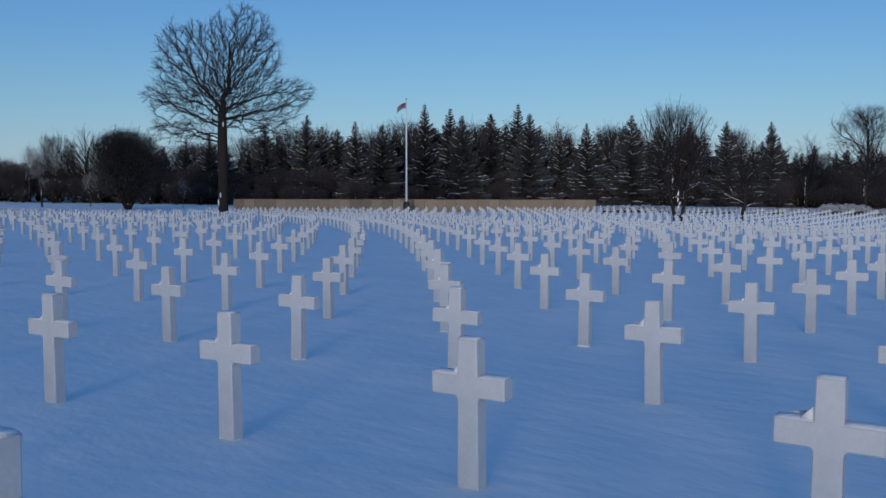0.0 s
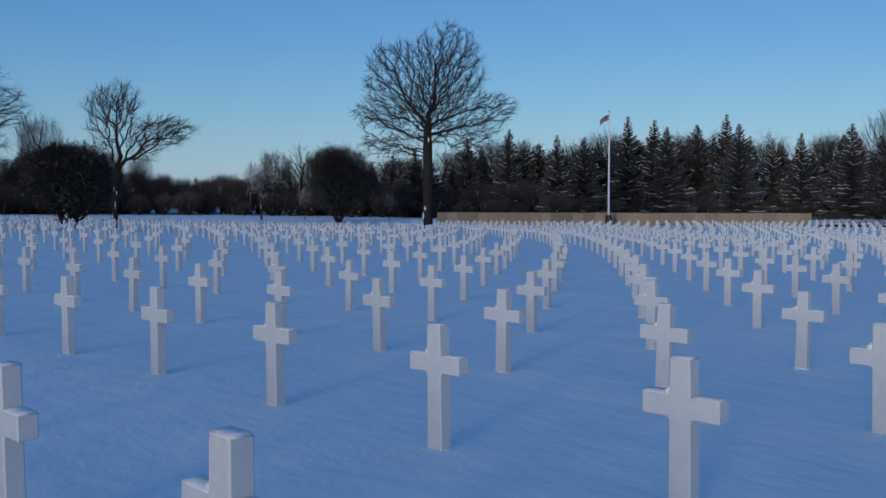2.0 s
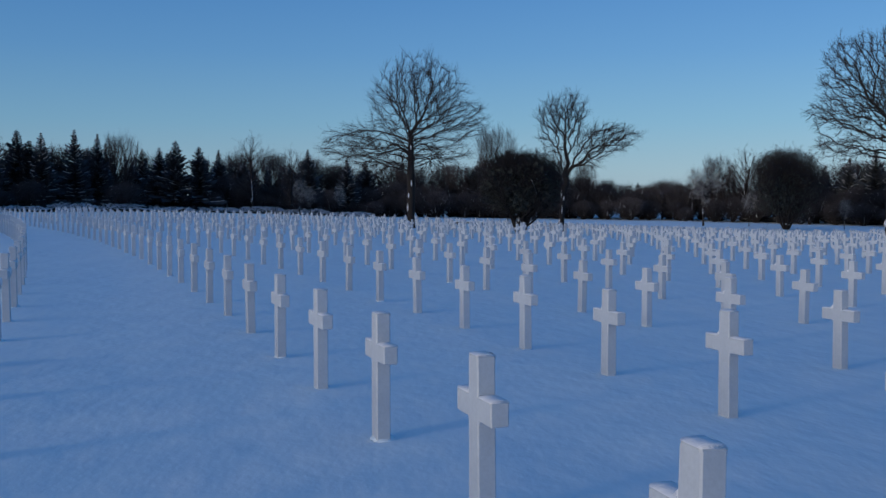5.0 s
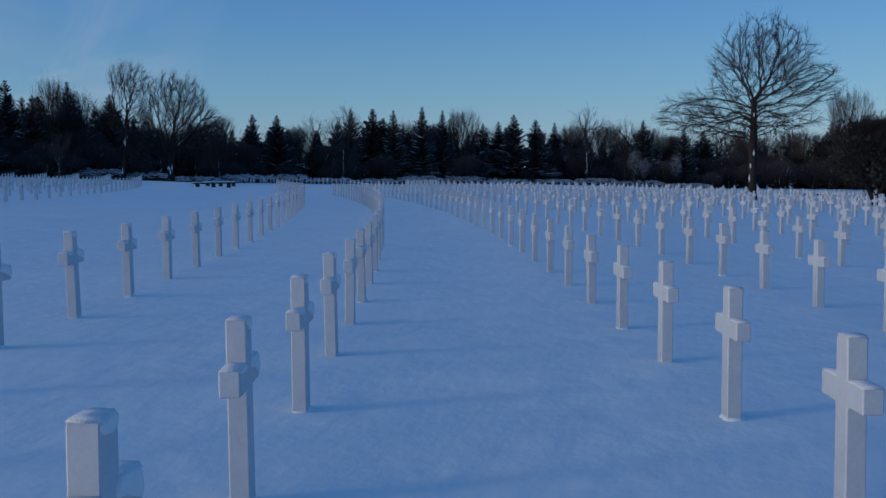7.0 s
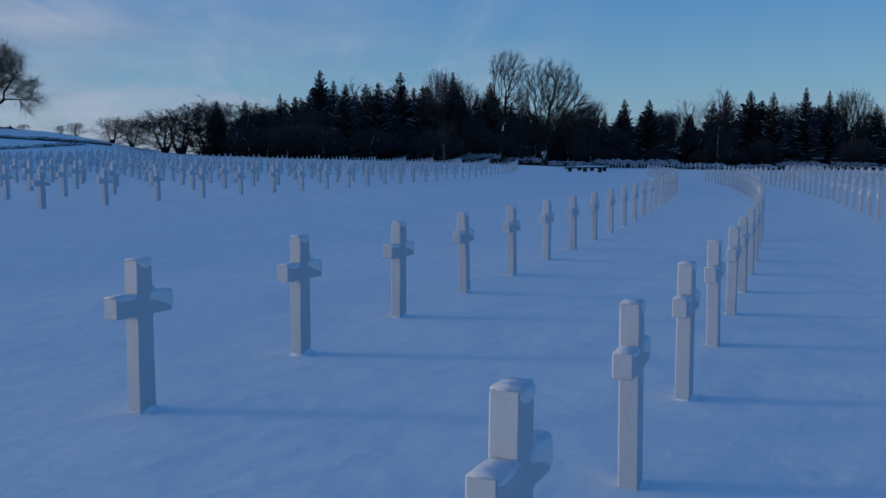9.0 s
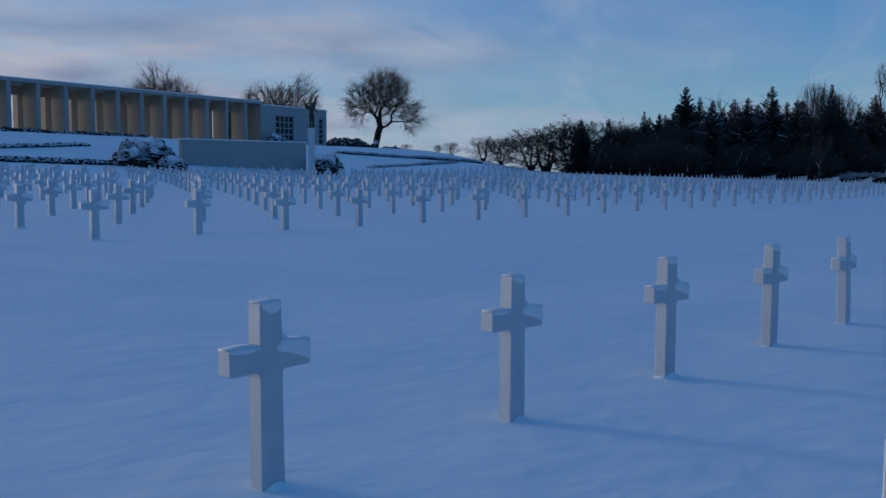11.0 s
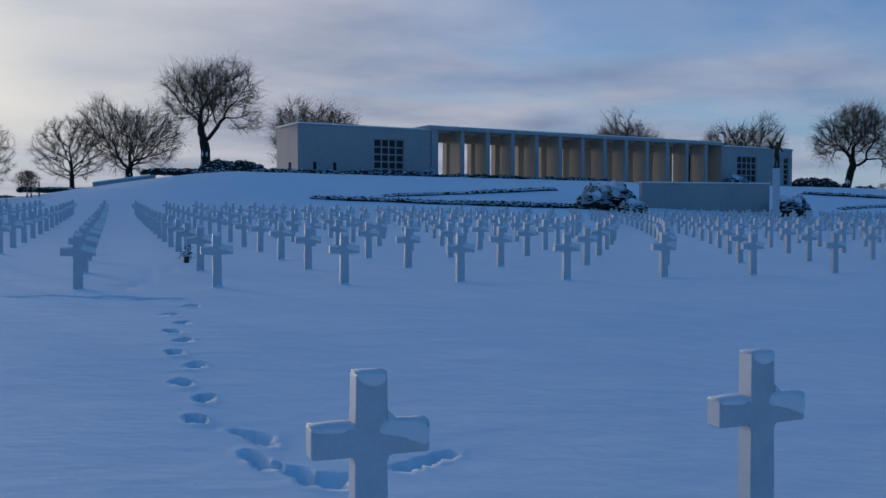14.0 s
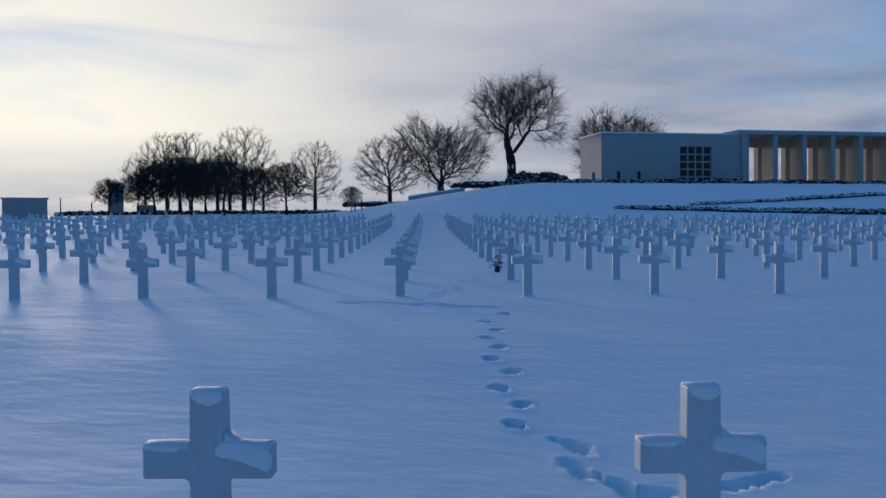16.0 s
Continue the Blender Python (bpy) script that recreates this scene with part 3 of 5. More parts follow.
def bare_tree(name, label, seed, height, width, style="oak", twig_mat=None, trunk_radius=None, stems=1, fork=0.3, reach=3, low=0.2, limbs=16, forks=(8, 6, 5), frost=0.0, stout=1.0):
    """A leafless tree at the origin: trunk and limbs one mesh, fine twigs another. Its crown fills an egg from low to 1 of the height."""
    rnd = random.Random(seed)
    wood, twigs, snow = Shape(), Shape(), Shape()
    r0 = trunk_radius or height * 0.022
    mid, rise_r, side_r = height * (1 + low) / 2, height * (1 - low) / 2, width / 2
    curl = {"oak": 1.5, "beech": 0.8, "elm": 0.6, "shrub": 1.1, "fan": 0.45}[style]
    lift = {"oak": 0.04, "beech": 0.055, "elm": 0.16, "shrub": 0.10, "fan": 0.03}[style]

    def room(p, d):
        """How far it is from p along d to the crown's skin, an egg."""
        q = Vector((p.x / side_r, p.y / side_r, (p.z - mid) / rise_r))
        e = Vector((d.x / side_r, d.y / side_r, d.z / rise_r))
        a, h, c = e.dot(e), q.dot(e), q.dot(q) - 1
        k = h * h - a * c
        return max((-h + math.sqrt(k)) / a, 0.0) if k > 0 else 0.0

    def limb(p, d, length, rad, level):
        n = (5, 6, 4, 3, 2)[min(level, 4)]
        pts, radii = [p], [rad]
        wander = (0.05, 0.17, 0.20, 0.24, 0.30)[min(level, 4)] * curl
        for i in range(n):
            d = bend(rnd, d, wander)
            d = (d + Vector((0, 0, lift))).normalized()
            p = p + d * length / n
            pts.append(p)
            radii.append(rad * (1 - (0.5 if not level else 0.68) * (i + 1) / n))
        (wood if level < 3 else twigs).tube(pts, radii, (8, 6, 4, 3, 3)[min(level, 4)], level < 2)
        if frost and 1 <= level <= 2 and rnd.random() < frost:
            # a strip of snow along the upper side
            k = rnd.randrange(1, n)
            snow.tube([q + Vector((0, 0, r * 0.7)) for q, r in zip(pts[:k + 1], radii)], [max(r * 0.62, 0.014) for r in radii[:k + 1]], 4)
        if level == 0 or level > reach:
            return pts, radii
        for k in range((0, *forks, 4)[min(level, 4)]):
            t = rnd.uniform(0.15, 1.0) if k else 1.0
            i = min(int(t * n), n - 1)
            q = pts[i].lerp(pts[i + 1], t * n - i)
            own = (pts[i + 1] - pts[i]).normalized()
            side = own.orthogonal().normalized()
            side.rotate(Matrix.Rotation(rnd.uniform(0, 6.283), 3, own))
            wide = rnd.uniform(0.4, 0.95) if style not in ("elm", "fan") else rnd.uniform(0.2, 0.55)
            way = (own * math.cos(wide) + side * math.sin(wide)).normalized()
            want = length * rnd.uniform(0.42, 0.70) * (1.2 - 0.45 * t)
            free = room(q, way) * rnd.uniform(0.75, 1.2) + 0.07 * height * rnd.random() ** 2 + 0.15
            limb(q, way, min(want, free), max(radii[i] * rnd.uniform(0.40, 0.60), 0.0075), level + 1)
        return pts, radii

    for s in range(stems):
        a = 6.283 * s / max(stems, 1) + rnd.uniform(-0.3, 0.3)
        one = r0 / math.sqrt(stems)
        base = Vector((math.cos(a), math.sin(a), 0)) * (one * 1.2 if stems > 1 else 0)
        spread = {"shrub": 0.45}.get(style, 0.2) if stems > 1 else 0.03
        up = Vector((math.cos(a) * spread, math.sin(a) * spread, 1)).normalized()
        top = height * {"oak": 0.72, "beech": 0.80, "elm": 0.62, "shrub": 0.6, "fan": 0.5}[style]
        pts, radii = limb(base - Vector((0, 0, 0.3)), up, top, one, 0)
        wood.tube([base - Vector((0, 0, 0.25)), base + Vector((0, 0, 0.12)), base + Vector((0, 0, 0.8))], [one * 1.6, one * 1.25, one * 0.95], 9)
        count = max(4, int(limbs / math.sqrt(stems)))
        for k in range(count):
            t = min(fork + (1 - fork) * ((k + rnd.random() * 0.8) / count) ** 0.9, 0.995)
            n = len(pts) - 1
            i = min(int(t * n), n - 1)
            q = pts[i].lerp(pts[i + 1], t * n - i)
            ang = k * 2.4 + rnd.uniform(-0.5, 0.5)
            part_up = (t - fork) / (1 - fork)
            rise = {"oak": 0.12 + 1.35 * part_up, "beech": 0.22 + 1.5 * part_up ** 1.4, "elm": 1.2 + 2.0 * part_up, "shrub": 0.7 + 1.5 * part_up, "fan": 0.22 + 2.6 * part_up ** 1.2}[style]
            way = Vector((math.cos(ang), math.sin(ang), rise)).normalized()
            limb(q, way, max(room(q, way) * rnd.uniform(0.80, 1.12), height * 0.10), max(radii[i] * (rnd.uniform(0.26, 0.44) if style == "beech" else rnd.uniform(0.34, 0.56)) * stout, 0.025), 1)
    # snow caught on the windward side of the trunk
    for k in range(8):
        z = rnd.uniform(0.05, 0.45) * height
        a = math.atan2(B_FRONT[1], B_FRONT[0]) + math.pi + rnd.uniform(-0.6, 0.6)
        rr = r0 * (1 - 0.6 * z / height)
        c = Vector((math.cos(a) * rr, math.sin(a) * rr, z))
        l = rnd.uniform(0.15, 0.4)
        snow.tube([c + Vector((0, 0, -l)), c, c + Vector((0, 0, l))], [0.01, rr * 0.3, 0.01], 5)
    ob = thing(name, Matrix(), label, "shrub" if style == "shrub" else "tree")
    part("trunk", wood, BARK, ob, "", True)
    part("crown", twigs, twig_mat or TWIG, ob, "fine leafless twigs")
    if stems == 1 or frost:
        tagged(part("snow", snow, CAP, ob, "snow blown onto the bark", True), kind="stuff")
    return ob


def grown_tree(name, label, seed, height, blobs, trunk_radius, fork, twig_mat=None, count=1500, reach_step=0.45, gnarl=0.25, keep=0.45, rise=0.06, bow=0.0, twig=0.55, twigs_each=3, droop=0.0, fine=0.010, lean=(0.0, 0.0), leader=0.5, tip=0.021):
    """A leafless tree at the origin that grows into its crown's room: blobs are (x, y, z, half width, half height). keep: how far a shoot holds its line; droop: how much the twigs hang."""
    rnd, rng = random.Random(seed), np.random.default_rng(seed)
    vol = np.array([b[3] ** 2 * b[4] for b in blobs])
    pick = rng.choice(len(blobs), count, p=vol / vol.sum())
    d = rng.normal(size=(count, 3))
    d *= (rng.random(count) ** 0.42 / np.linalg.norm(d, axis=1))[:, None]
    bb = np.array(blobs, float)[pick]
    goal = bb[:, :3] + d * np.stack([bb[:, 3], bb[:, 3], bb[:, 4]], -1)
    # the trunk
    pos, up, way = [np.array([0.0, 0.0, -0.3])], [-1], [np.array([0.0, 0.0, 1.0])]
    n = max(4, int(fork * height / reach_step))
    for i in range(n):
        t = (i + 1) / n
        p = np.array([lean[0] * t + 0.05 * bow * math.sin(t * 5 + seed), lean[1] * t, -0.3 + (fork * height + 0.3) * t])
        way.append((p - pos[-1]) / np.linalg.norm(p - pos[-1]))
        pos.append(p)
        up.append(len(pos) - 2)
    first = int(n * leader)
    pos, way = np.array(pos), np.array(way)
    alive = np.ones(count, bool)
    near, dist = np.zeros(count, int), np.full(count, 1e9)

    def meet(start):
        new_pos = pos[start:]
        gap = np.linalg.norm(goal[:, None] - new_pos[None], axis=2)
        k = gap.argmin(1)
        g = gap[np.arange(count), k]
        better = g < dist
        near[better], dist[better] = k[better] + start, g[better]

    meet(first)
    for _ in range(90):
        alive &= dist > reach_step * 1.3
        if not alive.any() or len(pos) > 16000:
            break
        v = (goal - pos[near]) / dist[:, None]
        ahead = alive & (((v * way[near]).sum(1) > 0.05) | (near <= n))
        if not ahead.any():
            break
        who = np.unique(near[ahead])
        pull = np.zeros((len(pos), 3))
        np.add.at(pull, near[ahead], v[ahead])
        pull = pull[who]
        pull /= np.linalg.norm(pull, axis=1)[:, None] + 1e-6
        v = pull * (1 - keep) + way[who] * keep + rng.normal(size=(len(who), 3)) * gnarl
        v[:, 2] += rise
        v /= np.linalg.norm(v, axis=1)[:, None]
        start = len(pos)
        up.extend(who.tolist())
        pos = np.vstack([pos, pos[who] + v * reach_step])
        way = np.vstack([way, v])
        meet(start)
        stuck = alive & np.isin(near, who)
        alive[stuck & (rng.random(count) < 0.03)] = False
    total = len(pos)
    kids = [[] for _ in range(total)]
    for i in range(1, total):
        kids[up[i]].append(i)
    ends = np.zeros(total)
    for i in range(total - 1, -1, -1):
        if not kids[i]:
            ends[i] = 1
        if i:
            ends[up[i]] += ends[i]
    power = math.log(trunk_radius / tip) / math.log(max(ends[0], 2))
    rad = tip * ends ** power
    wood, twigs, snow = Shape(), Shape(), Shape()
    heads = [0]
    while heads:
        h = heads.pop()
        chain = ([up[h]] if h else []) + [h]
        while kids[chain[-1]]:
            order = sorted(kids[chain[-1]], key=lambda k: -ends[k])
            heads.extend(order[1:])
            chain.append(order[0])
        pts = [Vector(pos[k]) for k in chain]
        radii = [float(rad[k]) for k in chain]
        if h:
            radii[0] = radii[1]
        radii[-1] *= 0.6
        thick = radii[1]
        (wood if thick > 0.028 else twigs).tube(pts, radii, 9 if thick > 0.2 else 6 if thick > 0.06 else 4 if thick > 0.028 else 3, thick > 0.1)
    one = trunk_radius
    wood.tube([Vector((0, 0, -0.25)), Vector((0, 0, 0.12)), Vector((0, 0, 0.9))], [one * 1.55, one * 1.25, one * 0.95], 9)
    for i in range(first, total):
        if rad[i] > 0.055:
            continue
        for _ in range(twigs_each):
            out = Vector((pos[i][0], pos[i][1], (pos[i][2] - fork * height) * 0.8)).normalized()
            v = Vector(way[i]) * 0.7 + out * 0.45 + Vector((rnd.gauss(0, 0.4), rnd.gauss(0, 0.4), rnd.gauss(0.08, 0.4)))
            v = v.normalized()
            q, l, pts = Vector(pos[i]), twig * rnd.uniform(0.5, 1.3), [Vector(pos[i])]
            parts = 4 if droop else 2
            hang = droop * rnd.uniform(0.0, 2.0)
            for k in range(parts):
                q = q + v * l / parts
                pts.append(q)
                v = (v + Vector((rnd.gauss(0, 0.16), rnd.gauss(0, 0.16), rnd.gauss(0.04, 0.16) - hang * (k + 1) / parts))).normalized()
            twigs.tube(pts, [fine * (1 - 0.6 * k / parts) for k in range(parts + 1)], 3, False)
    # snow caught on the windward side of the trunk and in the forks
    side = math.atan2(B_FRONT[1], B_FRONT[0]) + math.pi
    for k in range(6):
        j = rnd.randrange(1, n)
        a, rr = side + rnd.uniform(-0.8, 0.8), float(rad[j])
        c = Vector(pos[j]) + Vector((math.cos(a) * rr, math.sin(a) * rr, 0))
        l = rnd.uniform(0.15, 0.45)
        snow.tube([c + Vector((0, 0, -l)), c, c + Vector((0, 0, l))], [0.01, rr * 0.22, 0.01], 5)
    ob = thing(name, Matrix(), label, "tree")
    part("trunk", wood, BARK, ob, "", True)
    part("crown", twigs, twig_mat or TWIG, ob, "fine leafless twigs")
    tagged(part("snow", snow, CAP, ob, "snow blown onto the bark", True), kind="stuff")
    return ob


def thicken(ob, seed, height, width, low, count, mat, label="dense dark evergreen sprays"):
    """Dense sprays of leaves over a bush's stems."""
    rnd, s = random.Random(seed), Shape()
    for _ in range(count):
        d = Vector((rnd.gauss(0, 1), rnd.gauss(0, 1), rnd.gauss(0, 1))).normalized() * rnd.random() ** 0.4
        swell = 0.82 + 0.2 * math.sin(d.x * 5 + seed) * math.cos(d.y * 6 + d.z * 3)
        p = Vector((d.x * width / 2 * swell, d.y * width / 2 * swell, height * ((1 + low) / 2 + d.z * (1 - low) / 2 * swell)))
        r = rnd.uniform(0.10, 0.26)
        q = (Vector((d.x, d.y, 0.5)) + Vector((rnd.gauss(0, 0.6), rnd.gauss(0, 0.6), rnd.gauss(0, 0.6)))).normalized() * r
        w = Vector((rnd.gauss(0, 1), rnd.gauss(0, 1), rnd.gauss(0, 1))).normalized() * r * 0.5
        s.add([p - q * 0.6, p + w, p + q * 1.6, p - w], [(0, 1, 2, 3)])
    part("foliage", s, mat, ob, label)
    return ob


def spruce(label, seed, height, width):
    rnd = random.Random(seed)
    wood, crown, snow = Shape(), Shape(), Shape()
    wood.tube([Vector((0, 0, -0.3)), Vector((0, 0, height * 0.5)), Vector((0, 0, height))], [height * 0.018, height * 0.011, 0.015], 7)
    z = height * 0.085
    while z < height * 0.985:
        t = z / height
        reach = 0.54 * width * (1 - t) ** 0.95 * rnd.uniform(0.62, 1.15) + 0.10
        count = 9 if t < 0.75 else 6
        turn = rnd.uniform(0, 6.28)
        for k in range(count):
            a = turn + 6.283 * k / count + rnd.uniform(-0.25, 0.25)
            ln = reach * rnd.uniform(0.6, 1.2)
            laden = rnd.random() < 0.50 - 0.25 * t
            ux, uy = math.cos(a), math.sin(a)
            droop = 0.42 - 0.75 * t
            n = 5
            prev = None
            for i in range(n):
                s0, s1 = i / n, (i + 1.25) / n
                def on(s, off=0.0, dz=0.0):
                    h = z - droop * ln * s + 0.22 * ln * s * s
                    return (ux * ln * s - uy * off, uy * ln * s + ux * off, h + dz)
                w = ln * (0.30 - 0.20 * s0) * rnd.uniform(0.7, 1.25) + 0.03
                hang = 0.10 * ln + 0.05
                # two hanging fans of needles, left and right of the bough
                crown.add([on(s0), on(s1), on(s1 + 0.08, w * 0.9, -hang * rnd.uniform(0.5, 1.3)), on(s0 + 0.10, w * 1.1, -hang * rnd.uniform(0.4, 1.2))], [(0, 1, 2, 3)])
                crown.add([on(s0), on(s0 + 0.10, -w * 1.1, -hang * rnd.uniform(0.4, 1.2)), on(s1 + 0.08, -w * 0.9, -hang * rnd.uniform(0.5, 1.3)), on(s1)], [(0, 1, 2, 3)])
                crown.add([on(s0, 0, 0.02), on(s1, rnd.uniform(-0.1, 0.1), -0.02), on((s0 + s1) / 2, 0, -hang * 1.9)], [(0, 1, 2)])
                if laden and i > 1 and rnd.random() < 0.9:
                    snow.add([on(s0, -w * 0.7, -0.02), on(s1, -w * 0.6, -0.03), on(s1 - 0.05, w * 0.7, -0.02), on(s0, w * 0.75, -0.03), on((s0 + s1) / 2, 0, 0.10)], [(0, 1, 4), (1, 2, 4), (2, 3, 4), (3, 0, 4)])
        z += height * (0.023 + 0.020 * (1 - t))
    ob = thing("spruce_tree", Matrix(), label, "tree")
    part("trunk", wood, BARK, ob)
    part("crown", crown, NEEDLE, ob)
    tagged(part("snow", snow, FROST, ob, "snow dusting the boughs"), kind="stuff")
    return ob


def set_tree(ob, yaw, dist, turn=0, scale=1.0, sink=0.05, squash=1.0):
    x, y = polar(yaw, dist)
    ob.matrix_world = pose(x, y, gz(x, y) - sink, 0, 0, turn) @ Matrix.Diagonal((scale * squash, scale * squash, scale, 1))
    return ob


def more(ob, yaw, dist, turn, scale, squash=1.0, group=""):
    x, y = polar(yaw, dist)
    k = copy_thing(ob, pose(x, y, gz(x, y) - 0.05, 0, 0, turn))
    k.scale = (scale * squash, scale * squash, scale)
    if group:
        k["group"] = group
    return k


def build_field_trees():
    oak = grown_tree("oak_tree", "tall bare oak tree with a broad twisted crown among the graves", 12, 21.7, [(2.0, 0, 16.9, 4.2, 4.8), (-3.3, 0.6, 16.2, 3.6, 4.1), (5.9, -0.5, 12.6, 3.5, 2.2), (-4.4, -0.6, 12.4, 3.5, 1.9), (-3.4, 0.8, 9.4, 3.6, 1.6), (3.6, 0, 10.4, 3.6, 1.7), (0, 2.6, 13.4, 3.6, 3.6), (0.5, -2.6, 12.8, 3.6, 3.4)], 0.50, 0.52, count=5200, reach_step=0.36, gnarl=0.30, keep=0.42, twig=0.75, twigs_each=4, fine=0.013, leader=0.62)
    set_tree(oak, 12.9, 97, 12.9, 0.965)
    birch = grown_tree("birch_tree", "slender bare birch tree with a twisted open crown among the graves", 27, 13.6, [(0.2, 0, 11.2, 2.5, 2.3), (4.4, 0, 8.9, 2.7, 1.5), (2.6, 0.6, 7.9, 2.0, 1.9), (-0.7, -0.3, 8.6, 1.5, 1.9), (6.3, 0, 9.2, 1.3, 0.6)], 0.28, 0.30, count=1500, reach_step=0.34, gnarl=0.34, keep=0.45, twig=0.9, twigs_each=4, fine=0.012, droop=0.18, lean=(0.25, 0), leader=0.8)
    set_tree(birch, 30.85, 99, 30.3, 1.06)
    beech = grown_tree("beech_tree", "bare beech tree with snow on its trunk among the graves", 33, 17.4, [(0.8, 0, 12.6, 4.8, 4.7), (-4.8, 0, 8.2, 4.4, 2.3), (4.4, 0.4, 10.8, 3.6, 2.4), (-1.2, -1.5, 7.2, 4.6, 1.9), (2.8, 1.2, 7.6, 3.2, 1.6), (0, 2.4, 9.6, 3.4, 3.0)], 0.38, 0.54, count=3600, reach_step=0.38, gnarl=0.15, keep=0.56, rise=0.05, twig=1.0, twigs_each=4, fine=0.012, leader=0.42)
    set_tree(beech, 39.7, 98, 39.7)
    yew = set_tree(bare_tree("yew_bush", "dark dense evergreen bush on several splayed low stems among the graves", 41, 6.9, 8.6, "shrub", stems=7, fork=0.2, trunk_radius=0.42, low=0.12, limbs=40, frost=0.02), 33.2, 86, 0)
    thicken(yew, 5, 6.9, 8.8, 0.16, 7000, HEDGE)
    thorn = set_tree(bare_tree("thorn_bush", "large dense dark bush at the lawn's edge", 43, 12.0, 12.4, "shrub", stems=6, fork=0.15, trunk_radius=0.4, low=0.0, limbs=46), 18.2, 158, 0)
    thicken(thorn, 8, 11.0, 12.4, 0.10, 6000, HEDGE)
    set_tree(bare_tree("young_oak", "small bare forked tree with snow on its limbs", 47, 10.3, 9.0, "oak", fork=0.35, stems=2, trunk_radius=0.34, low=0.2, frost=0.4), 346.35, 115, 0)
    set_tree(bare_tree("crooked_tree", "small crooked bare tree with snow on its limbs", 51, 9.2, 10.2, "oak", fork=0.25, trunk_radius=0.28, low=0.12, frost=0.4), 342.8, 122, 60)
    set_tree(bare_tree("ash_tree", "tall bare ash tree at the edge of the woods", 53, 15.4, 10.5, "beech", fork=0.2, trunk_radius=0.32, low=0.12, limbs=26, forks=(10, 8, 5)), 336.5, 150, 0)
    hornbeam = grown_tree("hornbeam_tree", "bare hornbeam tree with many upright limbs at the path's end", 57, 14.6, [(0.8, 0, 9.2, 4.6, 5.0), (4.0, 0, 6.2, 4.0, 3.8), (-3.0, 0.3, 4.8, 3.8, 3.4)], 0.42, 0.16, count=3600, reach_step=0.4, gnarl=0.13, keep=0.60, rise=0.12, twig=1.1, twigs_each=4, fine=0.013, leader=0.3)
    set_tree(hornbeam, 73.2, 135, 73.2)
    lean = grown_tree("leaning_birch", "thin bare birch tree with a ragged crown at the path's end", 58, 15.4, [(1.0, 0, 12.6, 2.6, 2.6), (-0.6, 0.4, 8.4, 1.6, 2.6), (2.2, 0, 9.0, 1.6, 2.2)], 0.26, 0.42, count=1500, reach_step=0.38, gnarl=0.26, keep=0.5, twig=1.0, twigs_each=4, fine=0.013, droop=0.12, lean=(0.7, 0), leader=0.5)
    set_tree(lean, 75.8, 134, 75.8)
    set_tree(bare_tree("sapling", "pale slender sapling before the dark spruces", 62, 5.6, 4.4, "fan", WILLOW_TWIG, fork=0.1, trunk_radius=0.09, low=0.05, limbs=16, forks=(6, 4, 3), frost=0.1), 79.1, 124, 0)
    silver = bare_tree("silver_birch", "small silver birch tree with a pale trunk before the woods", 64, 9.6, 6.0, "oak", fork=0.5, trunk_radius=0.15, low=0.45, limbs=18, forks=(8, 6, 5), frost=0.05)
    silver.children[0].data.materials[0] = material("birch_bark", (0.30, 0.30, 0.29), 0.8, [(5, 0.6, (0.09, 0.085, 0.08))], stretch=(1, 1, 2))
    set_tree(silver, 22.7, 166, 0)
    for yaw, dist, turn, scale in ((46.3, 166, 50, 0.62), (45.7, 165, 140, 0.5), (43.9, 168, 260, 0.55), (20.2, 170, 90, 0.6), (15.2, 165, 30, 0.5)):
        more(silver, yaw, dist, turn, scale, 0.7, "young birches before the woods")


